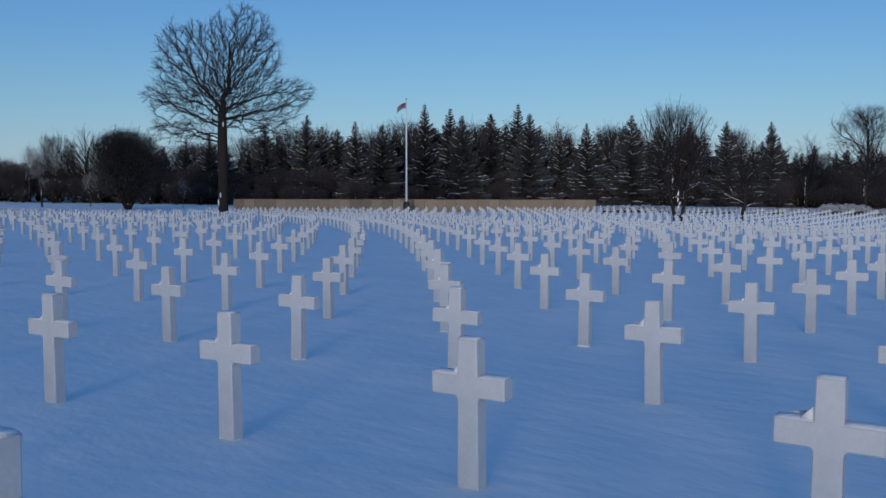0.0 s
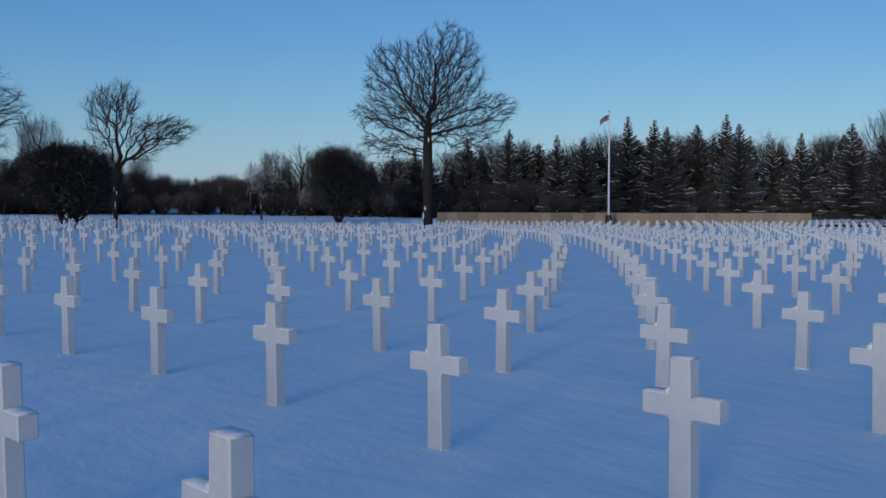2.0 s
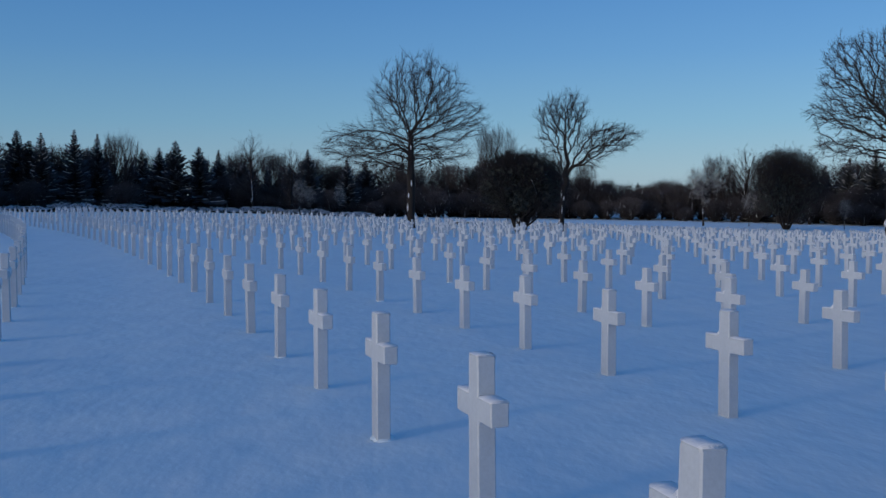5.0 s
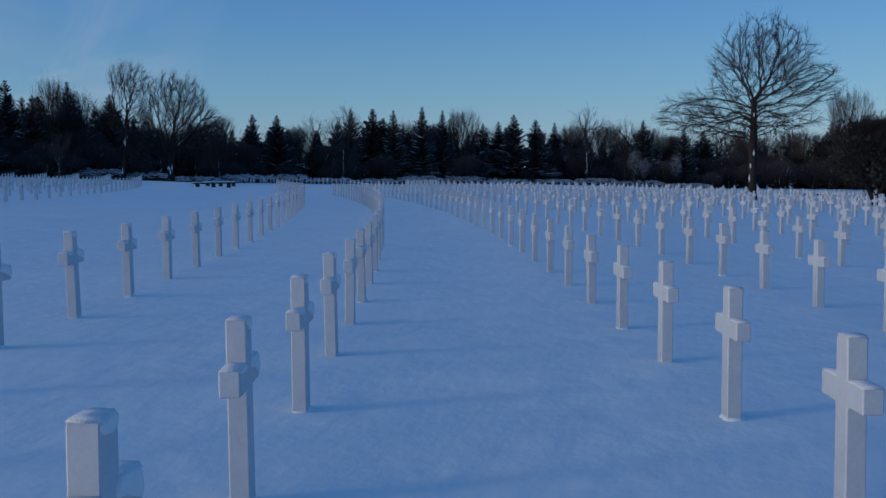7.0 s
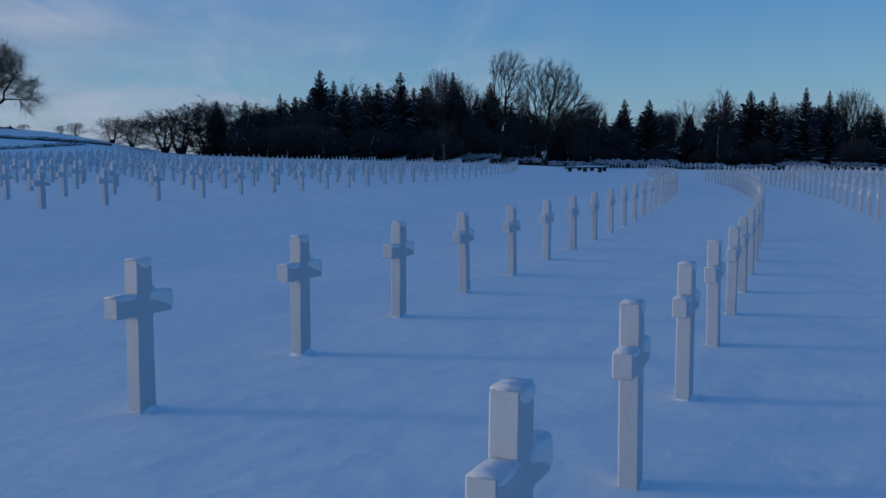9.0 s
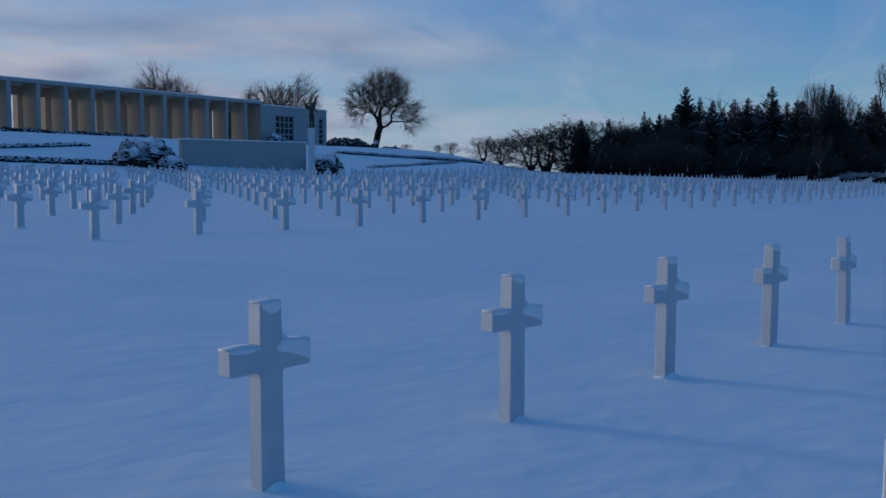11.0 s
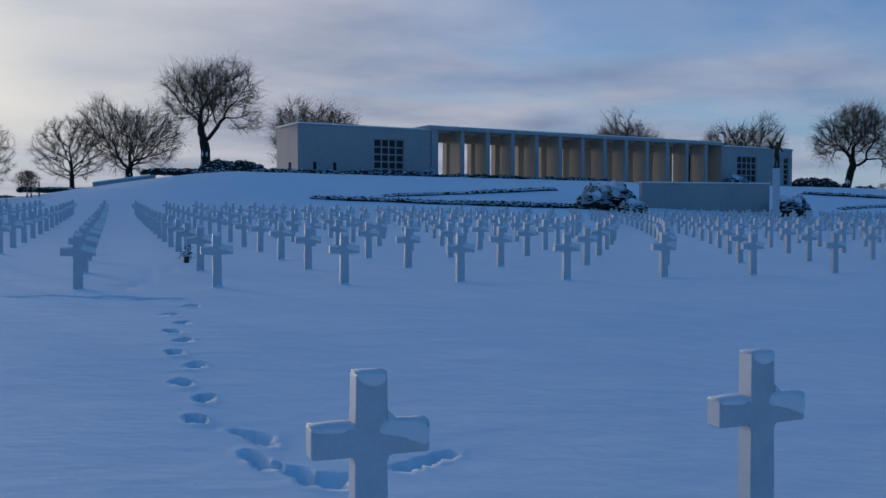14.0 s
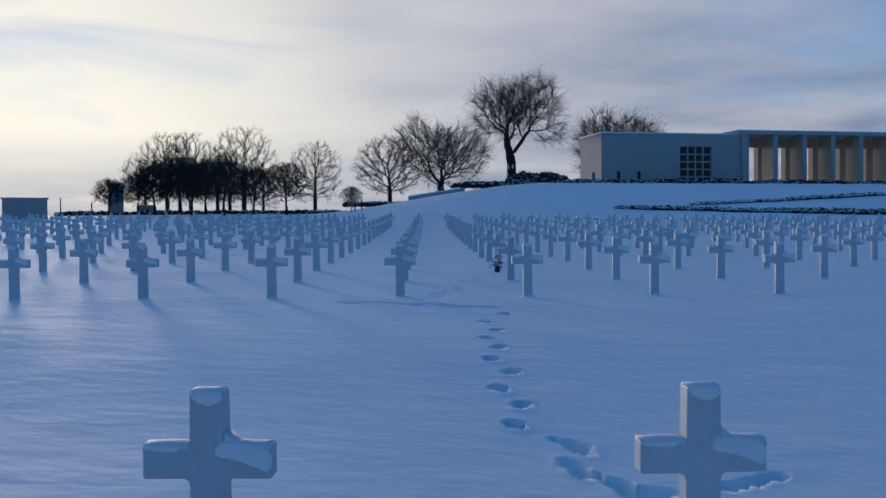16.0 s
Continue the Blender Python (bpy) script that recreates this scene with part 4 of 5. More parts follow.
def build_memorial_trees():
    big = grown_tree("willow_tree", "large bare willow tree with drooping twigs beside the memorial", 61, 12.8, [(-1.7, 0, 8.7, 2.7, 3.0), (2.3, 0, 9.2, 3.0, 3.1), (0, 2.2, 8.4, 2.6, 2.8), (0.3, -2.2, 8.4, 2.6, 2.8), (3.9, 0, 6.4, 1.7, 1.6)], 0.50, 0.24, WILLOW_TWIG, count=1700, reach_step=0.40, gnarl=0.22, keep=0.5, rise=0.06, twig=1.7, twigs_each=7, droop=0.42, fine=0.011, leader=0.75, tip=0.013)
    set_tree(big, 140.7, 106, 140.7)
    blown = grown_tree("willow_tree", "bare windblown willow tree with hanging twigs past the memorial's wing", 63, 11.1, [(1.5, 0, 7.7, 3.2, 2.9), (4.5, 0, 4.6, 1.9, 2.2), (-1.9, 0.3, 6.2, 2.0, 2.6), (1.0, 1.8, 6.4, 2.4, 2.6)], 0.46, 0.18, WILLOW_TWIG, count=2200, reach_step=0.38, gnarl=0.24, keep=0.5, rise=0.03, twig=1.7, twigs_each=7, droop=0.48, fine=0.012, lean=(0.5, 0), leader=0.6, tip=0.013)
    set_tree(blown, 104.5, 152, 104.5, 1.14)
    wide = grown_tree("willow_tree", "broad bare willow tree with tangled drooping twigs", 67, 9.5, [(-2.6, 0, 6.0, 2.7, 3.0), (2.4, 0.4, 4.8, 3.1, 3.3), (0, 1.8, 4.2, 3.0, 3.4), (0, -1.8, 4.4, 2.8, 3.2)], 0.42, 0.14, WILLOW_TWIG, count=2000, reach_step=0.40, gnarl=0.22, keep=0.5, rise=0.04, twig=1.5, twigs_each=6, droop=0.40, fine=0.012, leader=0.2, tip=0.014)
    set_tree(wide, 144.9, 112, 144.9)
    more(wide, 134.6, 122, 80, 1.18, 1.0)
    more(wide, 116.2, 160, 200, 1.36, 0.95)
    more(wide, 109.6, 166, 300, 1.36, 0.9)
    lime = grown_tree("lime_tree", "bare lime tree with a round crown on the skyline", 71, 9.4, [(0, 0, 5.2, 4.7, 4.0)], 0.30, 0.30, count=2000, reach_step=0.34, gnarl=0.10, keep=0.62, rise=0.05, twig=0.65, twigs_each=5, leader=0.45, tip=0.014)
    set_tree(lime, 147.9, 128, 0)
    tall = grown_tree("lime_tree", "tall bare lime tree on the skyline", 73, 10.8, [(0, 0, 6.6, 3.7, 4.1), (0.3, 0, 4.2, 3.4, 2.0)], 0.27, 0.45, count=1600, reach_step=0.36, gnarl=0.12, keep=0.6, rise=0.05, twig=0.65, twigs_each=5, leader=0.35, tip=0.014)
    set_tree(tall, 152.3, 135, 0)
    for yaw, dist, turn, scale in ((156.4, 138, 70, 1.22), (159.4, 142, 150, 1.18), (160.7, 134, 220, 1.08), (161.9, 140, 20, 0.9), (157.9, 136, 300, 0.95), (155.3, 146, 110, 0.84), (160.0, 150, 40, 1.05), (157.2, 150, 200, 1.0)):
        more(tall, yaw, dist, turn, scale, 1.0, "trees on the skyline")
    small = bare_tree("maple_tree", "small bare maple tree with a dense round crown", 79, 4.6, 4.6, "beech", fork=0.4, stems=1, trunk_radius=0.12, low=0.3, limbs=26)
    thicken(small, 9, 4.6, 4.5, 0.30, 220, BARK, "dense dry leaves and twigs")
    set_tree(small, 154.0, 92, 0)
    for yaw, dist, turn, scale in ((157.6, 90, 60, 1.05), (155.9, 95, 100, 0.95), (162.3, 100, 200, 0.85), (158.6, 98, 20, 1.1), (160.0, 97, 250, 1.15), (161.4, 99, 330, 1.05), (163.9, 101, 130, 0.75), (150.2, 93, 170, 0.5), (159.4, 94, 70, 0.95)):
        more(small, yaw, dist, turn, scale, 1.0, "small trees along the lawn")


def build_woods():
    rnd = random.Random(9)
    firs = [spruce("dark spruce tree dusted with snow at the edge of the woods", 100 + i, 10.0, 5.6 + 0.6 * i) for i in range(4)]
    placed = [False] * 4
    def fir(yaw, dist, height, fat=1.0):
        k = rnd.randrange(4)
        s = height / 10.0
        if not placed[k]:
            placed[k] = True
            set_tree(firs[k], yaw, dist, rnd.uniform(0, 360), s, 0.1, fat)
            firs[k]["group"] = "trees of the woods"
        else:
            more(firs[k], yaw, dist, rnd.uniform(0, 360), s, fat, "trees of the woods")
    trees = [bare_tree("wood_tree", "bare leafless tree in the woods", 130 + i, 10.0, 7.0 + i, "elm" if i else "beech", WOOD_TWIG, fork=0.2, stems=1 + i, reach=2, trunk_radius=0.2, low=0.1, limbs=24, frost=0.008) for i in range(2)]
    bushes = [bare_tree("undergrowth_bush", "dark tangled bare undergrowth", 140 + i, 4.0, 5.5, "shrub", WOOD_TWIG, stems=6, fork=0.05, reach=2, trunk_radius=0.18, low=0.0, limbs=40, frost=0.012) for i in range(2)]
    thorns = [bare_tree("hawthorn_tree", "low spreading bare hawthorn tree on the skyline", 150 + i, 5.0, 7.0, "oak", stems=3, fork=0.12, low=0.0, trunk_radius=0.2, limbs=14, forks=(7, 6, 4)) for i in range(2)]
    used = {}
    def bare(kind, yaw, dist, height, full, fat=1.0):
        k = rnd.randrange(2)
        s = height / full
        if (id(kind), k) not in used:
            used[id(kind), k] = True
            set_tree(kind[k], yaw, dist, rnd.uniform(0, 360), s, 0.1, fat)
            kind[k]["group"] = "trees of the woods"
        else:
            more(kind[k], yaw, dist, rnd.uniform(0, 360), s, fat, "trees of the woods")
    # tops of the woods: bearing, height above eye level in degrees
    tops = [(-40, 3.2), (-25, 2.4), (-20, 2.6), (-18.5, 3.4), (-11, 3.9), (-8, 3.5), (-4.5, 4.4), (-1, 3.9), (1.2, 4.4), (3.7, 3.4), (8, 3.9), (10.5, 3.4), (15, 2.5), (18, 2.6), (20.5, 2.7), (23.4, 1.7), (27, 1.4), (30, 1.9), (34.8, 3.6), (37, 2.6), (45, 2.8), (48.7, 3.5), (51, 3.0), (53.3, 3.5), (57.5, 3.7), (62.8, 3.8), (68.6, 3.4), (71, 3.2), (75, 4.4), (78.4, 5.0), (82, 5.1), (86.4, 5.2), (88.7, 3.9), (92.3, 3.5), (94.7, 2.9), (98, 2.3), (101, 2.1), (104, 2.3)]
    ty, te = np.array([a for a, _ in tops]), np.array([b for _, b in tops])
    far = lambda yaw: float(np.interp(yaw, [-40, -25, -10, 12, 25, 40, 55, 68, 78, 86, 104], [185, 180, 186, 188, 196, 190, 178, 160, 146, 136, 152]))
    def tall(yaw, dist):
        x, y = polar(yaw, dist)
        return 1.93 + dist * math.tan(radians(float(np.interp(yaw, ty, te)))) - gz(x, y)
    # the tallest, one by one
    for yaw, up in ((8.1, 4.0), (10.6, 3.5), (5.3, 3.65), (3.7, 3.45), (1.2, 4.65), (-0.3, 4.4), (-1.0, 4.0), (-2.7, 4.1), (-4.3, 4.65), (-5.0, 4.1), (-8.3, 3.5), (-10.9, 3.95), (-12.6, 3.3), (-14.2, 3.5), (-18.6, 3.45), (-16.2, 3.5), (15.0, 2.5), (13.7, 2.9), (45.8, 3.1), (43.5, 2.6), (50.9, 3.0), (53.3, 3.5), (54.2, 3.1), (57.5, 3.8), (58.7, 4.0), (60.4, 3.8), (61.6, 3.9), (62.9, 3.9), (67.2, 3.5), (68.6, 3.55), (52.0, 3.2), (76.4, 4.6), (78.6, 5.2), (80.4, 4.4), (81.7, 5.2), (83.0, 4.6), (84.9, 4.5), (86.4, 5.3), (85.6, 4.7), (88.7, 3.9), (90.7, 3.5), (92.3, 3.5)):
        d = far(yaw) + rnd.uniform(-3, 6)
        x, y = polar(yaw, d)
        fir(yaw, d, 1.93 + d * math.tan(radians(up)) - gz(x, y), rnd.uniform(0.85, 1.1))
    for yaw, up, fat in ((-13.3, 4.3, 1.25), (20.5, 2.9, 1.0), (18.5, 2.8, 1.2), (23.3, 1.9, 0.8), (34.8, 4.2, 0.9), (49.0, 3.7, 1.0), (56.3, 3.6, 0.9), (65.2, 3.3, 1.1), (63.3, 3.9, 0.9), (70.5, 3.2, 1.1), (46.8, 3.0, 0.9), (79.5, 5.1, 0.6), (-20.5, 2.5, 0.9), (17.0, 2.6, 1.0), (22.0, 2.5, 0.9), (29.5, 2.2, 0.8), (31.0, 2.5, 0.8)):
        d = far(yaw) + rnd.uniform(-6, 0)
        x, y = polar(yaw, d)
        bare(trees, yaw, d, 1.93 + d * math.tan(radians(up)) - gz(x, y), 10.0, fat)
    for yaw, up in ((91.4, 3.2), (92.8, 3.3), (94.3, 2.9), (95.2, 2.5), (97.0, 2.3), (98.0, 2.4), (99.9, 2.1), (100.7, 1.95), (102.6, 2.0)):
        d = far(yaw) + rnd.uniform(-4, 6)
        x, y = polar(yaw, d)
        bare(thorns, yaw, d, 1.93 + d * math.tan(radians(up)) - gz(x, y), 5.0, rnd.uniform(1.2, 1.8))
    # the body of the woods behind and between them
    yaw = -38.0
    while yaw < 89.5:
        for depth, low in ((4, 0.86), (12, 0.82), (22, 0.86)):
            d = far(yaw) + depth + rnd.uniform(-2, 2)
            w = yaw + rnd.uniform(-0.6, 0.6)
            h = tall(w, d) * low * rnd.uniform(0.84, 1.06)
            thin = 15.5 < w < 34 or 36 < w < 46 or w > 92
            if rnd.random() < (0.12 if thin else 0.72):
                fir(w, d, h, rnd.uniform(0.9, 1.3))
            else:
                bare(trees, w, d, h, 10.0, rnd.uniform(0.9, 1.5))
        yaw += 1.05
    yaw = -38.0
    while yaw < 91:
        for depth in (-4, 1, 7):
            d = far(yaw) + depth + rnd.uniform(-1.5, 1.5)
            w = yaw + rnd.uniform(-0.5, 0.5)
            if (52 < w < 66 or 72 < w < 77) and rnd.random() < 0.75:
                continue
            bare(bushes, w, d, min(tall(w, d) * 0.8, rnd.uniform(2.6, 5.0) + (depth > 0) * 1.8), 4.0, rnd.uniform(0.9, 1.25))
        yaw += 1.25


# ---- the memorial ----
def at_front(s, f, z=0.0):
    """A place by metres along the memorial's front, metres in front of it, and height."""
    p = B_CORNER + B_ALONG * s + B_FRONT * f
    return Vector((p.x, p.y, z))


B_POSE = Matrix(((B_ALONG[0], B_FRONT[0], 0, B_CORNER[0]), (B_ALONG[1], B_FRONT[1], 0, B_CORNER[1]), (0, 0, 1, B_FLOOR), (0, 0, 0, 1)))


def pierced(s, x0, x1, z0, z1, y0, y1, holes):
    """A wall between y0 and y1 with rectangular holes (x0, x1, z0, z1) right through it."""
    xs = sorted({x0, x1, *(v for h in holes for v in h[:2])})
    zs = sorted({z0, z1, *(v for h in holes for v in h[2:])})
    solid = lambda i, j: 0 <= i < len(xs) - 1 and 0 <= j < len(zs) - 1 and not any(h[0] <= (xs[i] + xs[i + 1]) / 2 <= h[1] and h[2] <= (zs[j] + zs[j + 1]) / 2 <= h[3] for h in holes)
    for i in range(len(xs) - 1):
        for j in range(len(zs) - 1):
            if not solid(i, j):
                continue
            a, b, c, d = xs[i], xs[i + 1], zs[j], zs[j + 1]
            s.add([(a, y1, c), (b, y1, c), (b, y1, d), (a, y1, d)], [(0, 1, 2, 3)])
            s.add([(a, y0, c), (b, y0, c), (b, y0, d), (a, y0, d)], [(3, 2, 1, 0)])
            for ok, q in ((solid(i - 1, j), ((a, y0, c), (a, y0, d), (a, y1, d), (a, y1, c))), (solid(i + 1, j), ((b, y0, c), (b, y1, c), (b, y1, d), (b, y0, d))), (solid(i, j - 1), ((a, y0, c), (a, y1, c), (b, y1, c), (b, y0, c))), (solid(i, j + 1), ((a, y0, d), (b, y0, d), (b, y1, d), (a, y1, d)))):
                if not ok:
                    s.add(q, [(0, 1, 2, 3)])
    return s


def grid_window(ob, x0, x1, z0, z1, y, cols, rows):
    w = part("window", Shape().box((x0, y - 0.30, z0), (x0 + 0.10, y - 0.12, z1)).box((x1 - 0.10, y - 0.30, z0), (x1, y - 0.12, z1)).box((x0 + 0.1, y - 0.30, z1 - 0.10), (x1 - 0.1, y - 0.12, z1)).box((x0 + 0.1, y - 0.30, z0), (x1 - 0.1, y - 0.12, z0 + 0.10)), STEEL, ob, "metal window with a grid of square panes")
    dx, dz = (x1 - x0 - 0.2) / cols, (z1 - z0 - 0.2) / rows
    for i in range(1, cols):
        x = x0 + 0.1 + i * dx
        part("mullion", Shape().box((x - 0.07, y - 0.26, z0 + 0.1), (x + 0.07, y - 0.10, z1 - 0.1)), STEEL, w)
    for j in range(1, rows):
        z = z0 + 0.1 + j * dz
        part("transom", Shape().box((x0 + 0.1, y - 0.25, z - 0.07), (x1 - 0.1, y - 0.095, z + 0.07)), STEEL, w)
    for i in range(cols):
        for j in range(rows):
            a, b = x0 + 0.1 + i * dx, z0 + 0.1 + j * dz
            part("pane", Shape().box((a, y - 0.215, b), (a + dx, y - 0.20, b + dz)), GLASS, w)


def build_memorial():
    H, D = 5.33, 6.2
    ob = thing("memorial_building", B_POSE, "long pale stone memorial with closed wings and an open colonnade", "memorial")
    def wing(x0, x1, front, end_holes, outer):
        s = Shape()
        pierced(s, x0, x1, -0.6, H, -0.45, 0.0, front)
        pierced(s, x0, x1, -0.6, H, -D, -D + 0.45, [])
        for x, holes in ((x0, end_holes if outer == x0 else []), (x1 - 0.45, end_holes if outer == x1 else [])):
            t = pierced(Shape(), 0.45, D - 0.45, -0.6, H, -0.45, 0.0, holes)
            s.add([(x - v[1], -v[0], v[2]) for v in t.v], t.f)
        part("wing_wall", s, STONE, ob, "smooth pale stone wall")
        part("roof", Shape().box((x0 - 0.12, -D - 0.12, H), (x1 + 0.12, 0.12, H + 0.14)), COPING, ob, "thin grey roof edge")
        part("roof_snow", Shape().box((x0, -D, H + 0.14), (x1, 0.0, H + 0.26)), SNOW, ob, "snow on the flat roof")
        part("wing_floor", Shape().box((x0 + 0.5, -D + 0.5, 0.0), (x1 - 0.5, -0.5, 0.1)), COPING, ob)
    left_win, right_win = (8.65, 12.3, 0.15, 4.25), (63.1, 66.8, 0.75, 4.25)
    slits = [(1.7, 2.08, 0.75, 1.55), (3.95, 4.33, 0.75, 1.55)]
    side_door = (1.8, 2.7, 0.0, 1.55)
    wing(0.0, 15.6, [left_win, *slits], [side_door], 0.0)
    wing(60.0, 73.9, [right_win, (72.2, 73.2, 0.45, 4.25)], [], 73.9)
    grid_window(ob, *left_win, 0.0, 4, 5)
    grid_window(ob, *right_win, 0.0, 4, 4)
    grid_window(ob, 72.2, 73.2, 0.45, 4.25, 0.0, 1, 5)
    for a in slits:
        w = part("slit_window", Shape().box((a[0], -0.32, a[2]), (a[1], -0.28, a[3])), GLASS, ob, "narrow dark slit window")
    part("side_door", Shape().box((0.28, -side_door[1], 0.0), (0.33, -side_door[0], 1.55)), BRONZE, ob, "dark bronze side door")
    # colonnade
    for k in range(14):
        x = 16.0 + k * 3.417
        left, right = (x - 0.35, x + 0.52) if k == 0 else (x - 0.43, x + 0.05) if k == 13 else (x - 0.03, x + 0.50)
        p = part("pillar", Shape().box((left, -2.25, -0.3), (right, 0.05, H + 0.22)), TAN, ob, "tan stone pillar with a pale front edge")
        part("pillar_front", Shape().box((left + 0.02, 0.052, 0.0), (right - 0.02, 0.14, H + 0.2)), STONE, p)
    # the rear row of broad pillars, set off from the front ones, and bronze doors in the last bay
    for k in range(1, 13):
        x = 16.0 + k * 3.417
        part("rear_pillar", Shape().box((x + 1.1, -5.9, -0.3), (x + (2.45 if k < 12 else 1.6), -5.0, H + 0.2)), TAN, ob)
    part("rear_door", Shape().box((58.6, -5.7, -0.1), (59.95, -5.55, H - 0.7)), BRONZE, ob, "tall dark bronze doors")
    part("colonnade_roof", Shape().box((15.15, -D - 0.1, H + 0.22), (60.3, 0.25, H + 0.58)), COPING, ob, "flat projecting colonnade roof")
    part("ceiling_beam", Shape().box((15.7, -4.98, H - 0.75), (59.95, -4.5, H + 0.2)), TAN, ob)
    part("roof_snow", Shape().box((15.3, -D, H + 0.58), (60.15, 0.15, H + 0.68)), SNOW, ob, "snow on the colonnade roof")
    # unseen white sheet added over the paving to bounce light onto the pillar sides
    part("floor_snow", Shape().box((16.0, -D + 0.8, -0.02), (59.6, 0.5, 0.03)), SNOW, ob, "added snow-white sheet that bounces light onto the pillars")
    part("paving", Shape().box((15.6, -D, -0.4), (60.0, 0.6, -0.02)), STONE, ob, "pale stone paving")


def bush_mass(name, label, category, m, length, depth, height, seed, snowy=0.5, density=230, mat=None, flake=1.0, blanket=0.0):
    """A clipped or natural mass of foliage made of many small leaf clumps, with snow lying on top."""
    rnd = random.Random(seed)
    leaves, snow = Shape(), Shape()
    n = int(density * max(length * depth, length * height))
    n = min(n, 5000)
    for _ in range(n):
        a, b = rnd.uniform(-1, 1), rnd.uniform(-1, 1)
        c = rnd.random() ** 0.6
        top = (1 - 0.55 * abs(b) ** 2.5) * (1 - 0.35 * abs(a) ** 6) * (0.86 + 0.14 * math.sin(a * length * 2.1 + seed) * math.cos(b * 3 + a * length))
        p = Vector((a * length / 2, b * depth / 2, c * height * top))
        r = rnd.uniform(0.08, 0.20) * min(1.0, 0.5 + height)
        q = Vector((rnd.gauss(0, 1), rnd.gauss(0, 1), rnd.gauss(0, 1))).normalized() * r
        w = Vector((rnd.gauss(0, 1), rnd.gauss(0, 1), rnd.gauss(0, 1))).normalized() * r
        leaves.add([p - q, p + w, p + q, p - w * 0.8], [(0, 1, 2), (0, 2, 3)])
        if c > 0.72 and rnd.random() < snowy:
            k = rnd.uniform(0.10, 0.26) * flake
            t = p + Vector((0, 0, 0.05))
            snow.add([t + Vector((k, 0, -0.05)), t + Vector((0, k, -0.03)), t + Vector((-k, 0.02, -0.05)), t + Vector((0, -k, -0.04)), t + Vector((0, 0, 0.06))], [(0, 1, 4), (1, 2, 4), (2, 3, 4), (3, 0, 4)])
    if blanket:
        # a lumpy quilt over the crown, frayed at its rim
        rows, n = 9, 28
        for i in range(rows):
            for k in range(n):
                t, ang = i / (rows - 1), 2 * math.pi * k / n
                r = blanket * t * (1 + 0.14 * math.sin(ang * 3 + seed) + 0.10 * math.sin(ang * 7 + 2 * seed))
                a, b = r * math.cos(ang), r * math.sin(ang)
                top = (1 - 0.55 * abs(b) ** 2.5) * (1 - 0.35 * abs(a) ** 6) * (0.86 + 0.14 * math.sin(a * length * 2.1 + seed) * math.cos(b * 3 + a * length))
                snow.v.append((a * length / 2, b * depth / 2, height * top + 0.10 - 0.16 * t ** 3 + rnd.uniform(-0.05, 0.05)))
        base = len(snow.v) - rows * n
        snow.f.extend((base + i * n + k, base + (i + 1) * n + k, base + (i + 1) * n + (k + 1) % n, base + i * n + (k + 1) % n) for i in range(rows - 1) for k in range(n))
    ob = thing(name, m, label, category)
    part("leaves", leaves, mat or HEDGE, ob)
    tagged(part("snow", snow, CAP, ob, "snow lying on the twigs", True), kind="stuff")
    return ob


def front_pose(s, f, dz=0.0, turn=0.0):
    p = at_front(s, f)
    return Matrix.Translation((p.x, p.y, gz(p.x, p.y) + dz)) @ Matrix.Rotation(math.atan2(B_ALONG[1], B_ALONG[0]) + radians(turn), 4, "Z")


def build_forecourt():
    # hedge along the foot of the wings
    for s0, s1, h in ((-16, -6, 0.6), (-6, 4, 0.75), (4, 15, 0.9), (15, 27, 0.75), (27, 39, 0.7)):
        bush_mass("low_hedge", "low dark hedge flecked with snow at the memorial's foot", "hedge", front_pose((s0 + s1) / 2, 2.6, -0.1), s1 - s0 + 0.4, 1.5, h, int(s0 + 50), 0.15, 330)
    bush_mass("clipped_yew", "rounded dark yew capped with snow beside the wing", "bush", front_pose(-6.4, -1.5, -0.1), 6.2, 3.2, 1.8, 5, 0.10)
    bush_mass("round_shrub", "small round shrub covered with snow", "bush", front_pose(14.6, 1.7), 1.5, 1.4, 1.25, 8, 0.9)
    bush_mass("round_shrub", "round shrub capped with snow by the wing", "bush", front_pose(61.0, 1.7), 3.0, 2.2, 1.6, 9, 0.4, blanket=0.8)
    bush_mass("clipped_yew", "dark rounded yew capped with snow past the wing", "bush", front_pose(80.0, -1.0, -0.1), 7.5, 4, 2.0, 15, 0.10)
    bush_mass("round_shrub", "small bare shrub on the skyline", "bush", front_pose(93.0, -2.0, -0.1), 5, 3, 1.7, 19, 0.2)
    # low dark terrace hedges down the slope
    for s0, s1, f0, f1, h in ((-7.5, 5, 22.3, 24.2, 0.6), (4, 17.5, 24.0, 26.0, 0.75), (-0.5, 9, 20.8, 19.0, 0.4), (9, 20, 19.0, 16.8, 0.5), (56, 68, 16.8, 19.3, 0.6), (68, 82, 19.3, 21.7, 0.65), (51, 62, 25.6, 24.2, 0.5), (62, 75, 24.2, 22.2, 0.6)):
        p, q = at_front(s0, f0), at_front(s1, f1)
        mid, way = (p + q) / 2, q - p
        m = Matrix.Translation((mid.x, mid.y, gz(mid.x, mid.y) - 0.12)) @ Matrix.Rotation(math.atan2(way.y, way.x), 4, "Z")
        m = m @ Matrix.Rotation(-math.atan2(gz(q.x, q.y) - gz(p.x, p.y), way.length), 4, "Y")
        bush_mass("terrace_hedge", "long low dark hedge topped with snow on the slope", "hedge", m, way.length + 0.3, 0.7, h * 0.7, int(s0 * 3 + 40), 0.30, 520)


build_field_trees()
build_memorial_trees()
build_woods()
build_memorial()
build_forecourt()

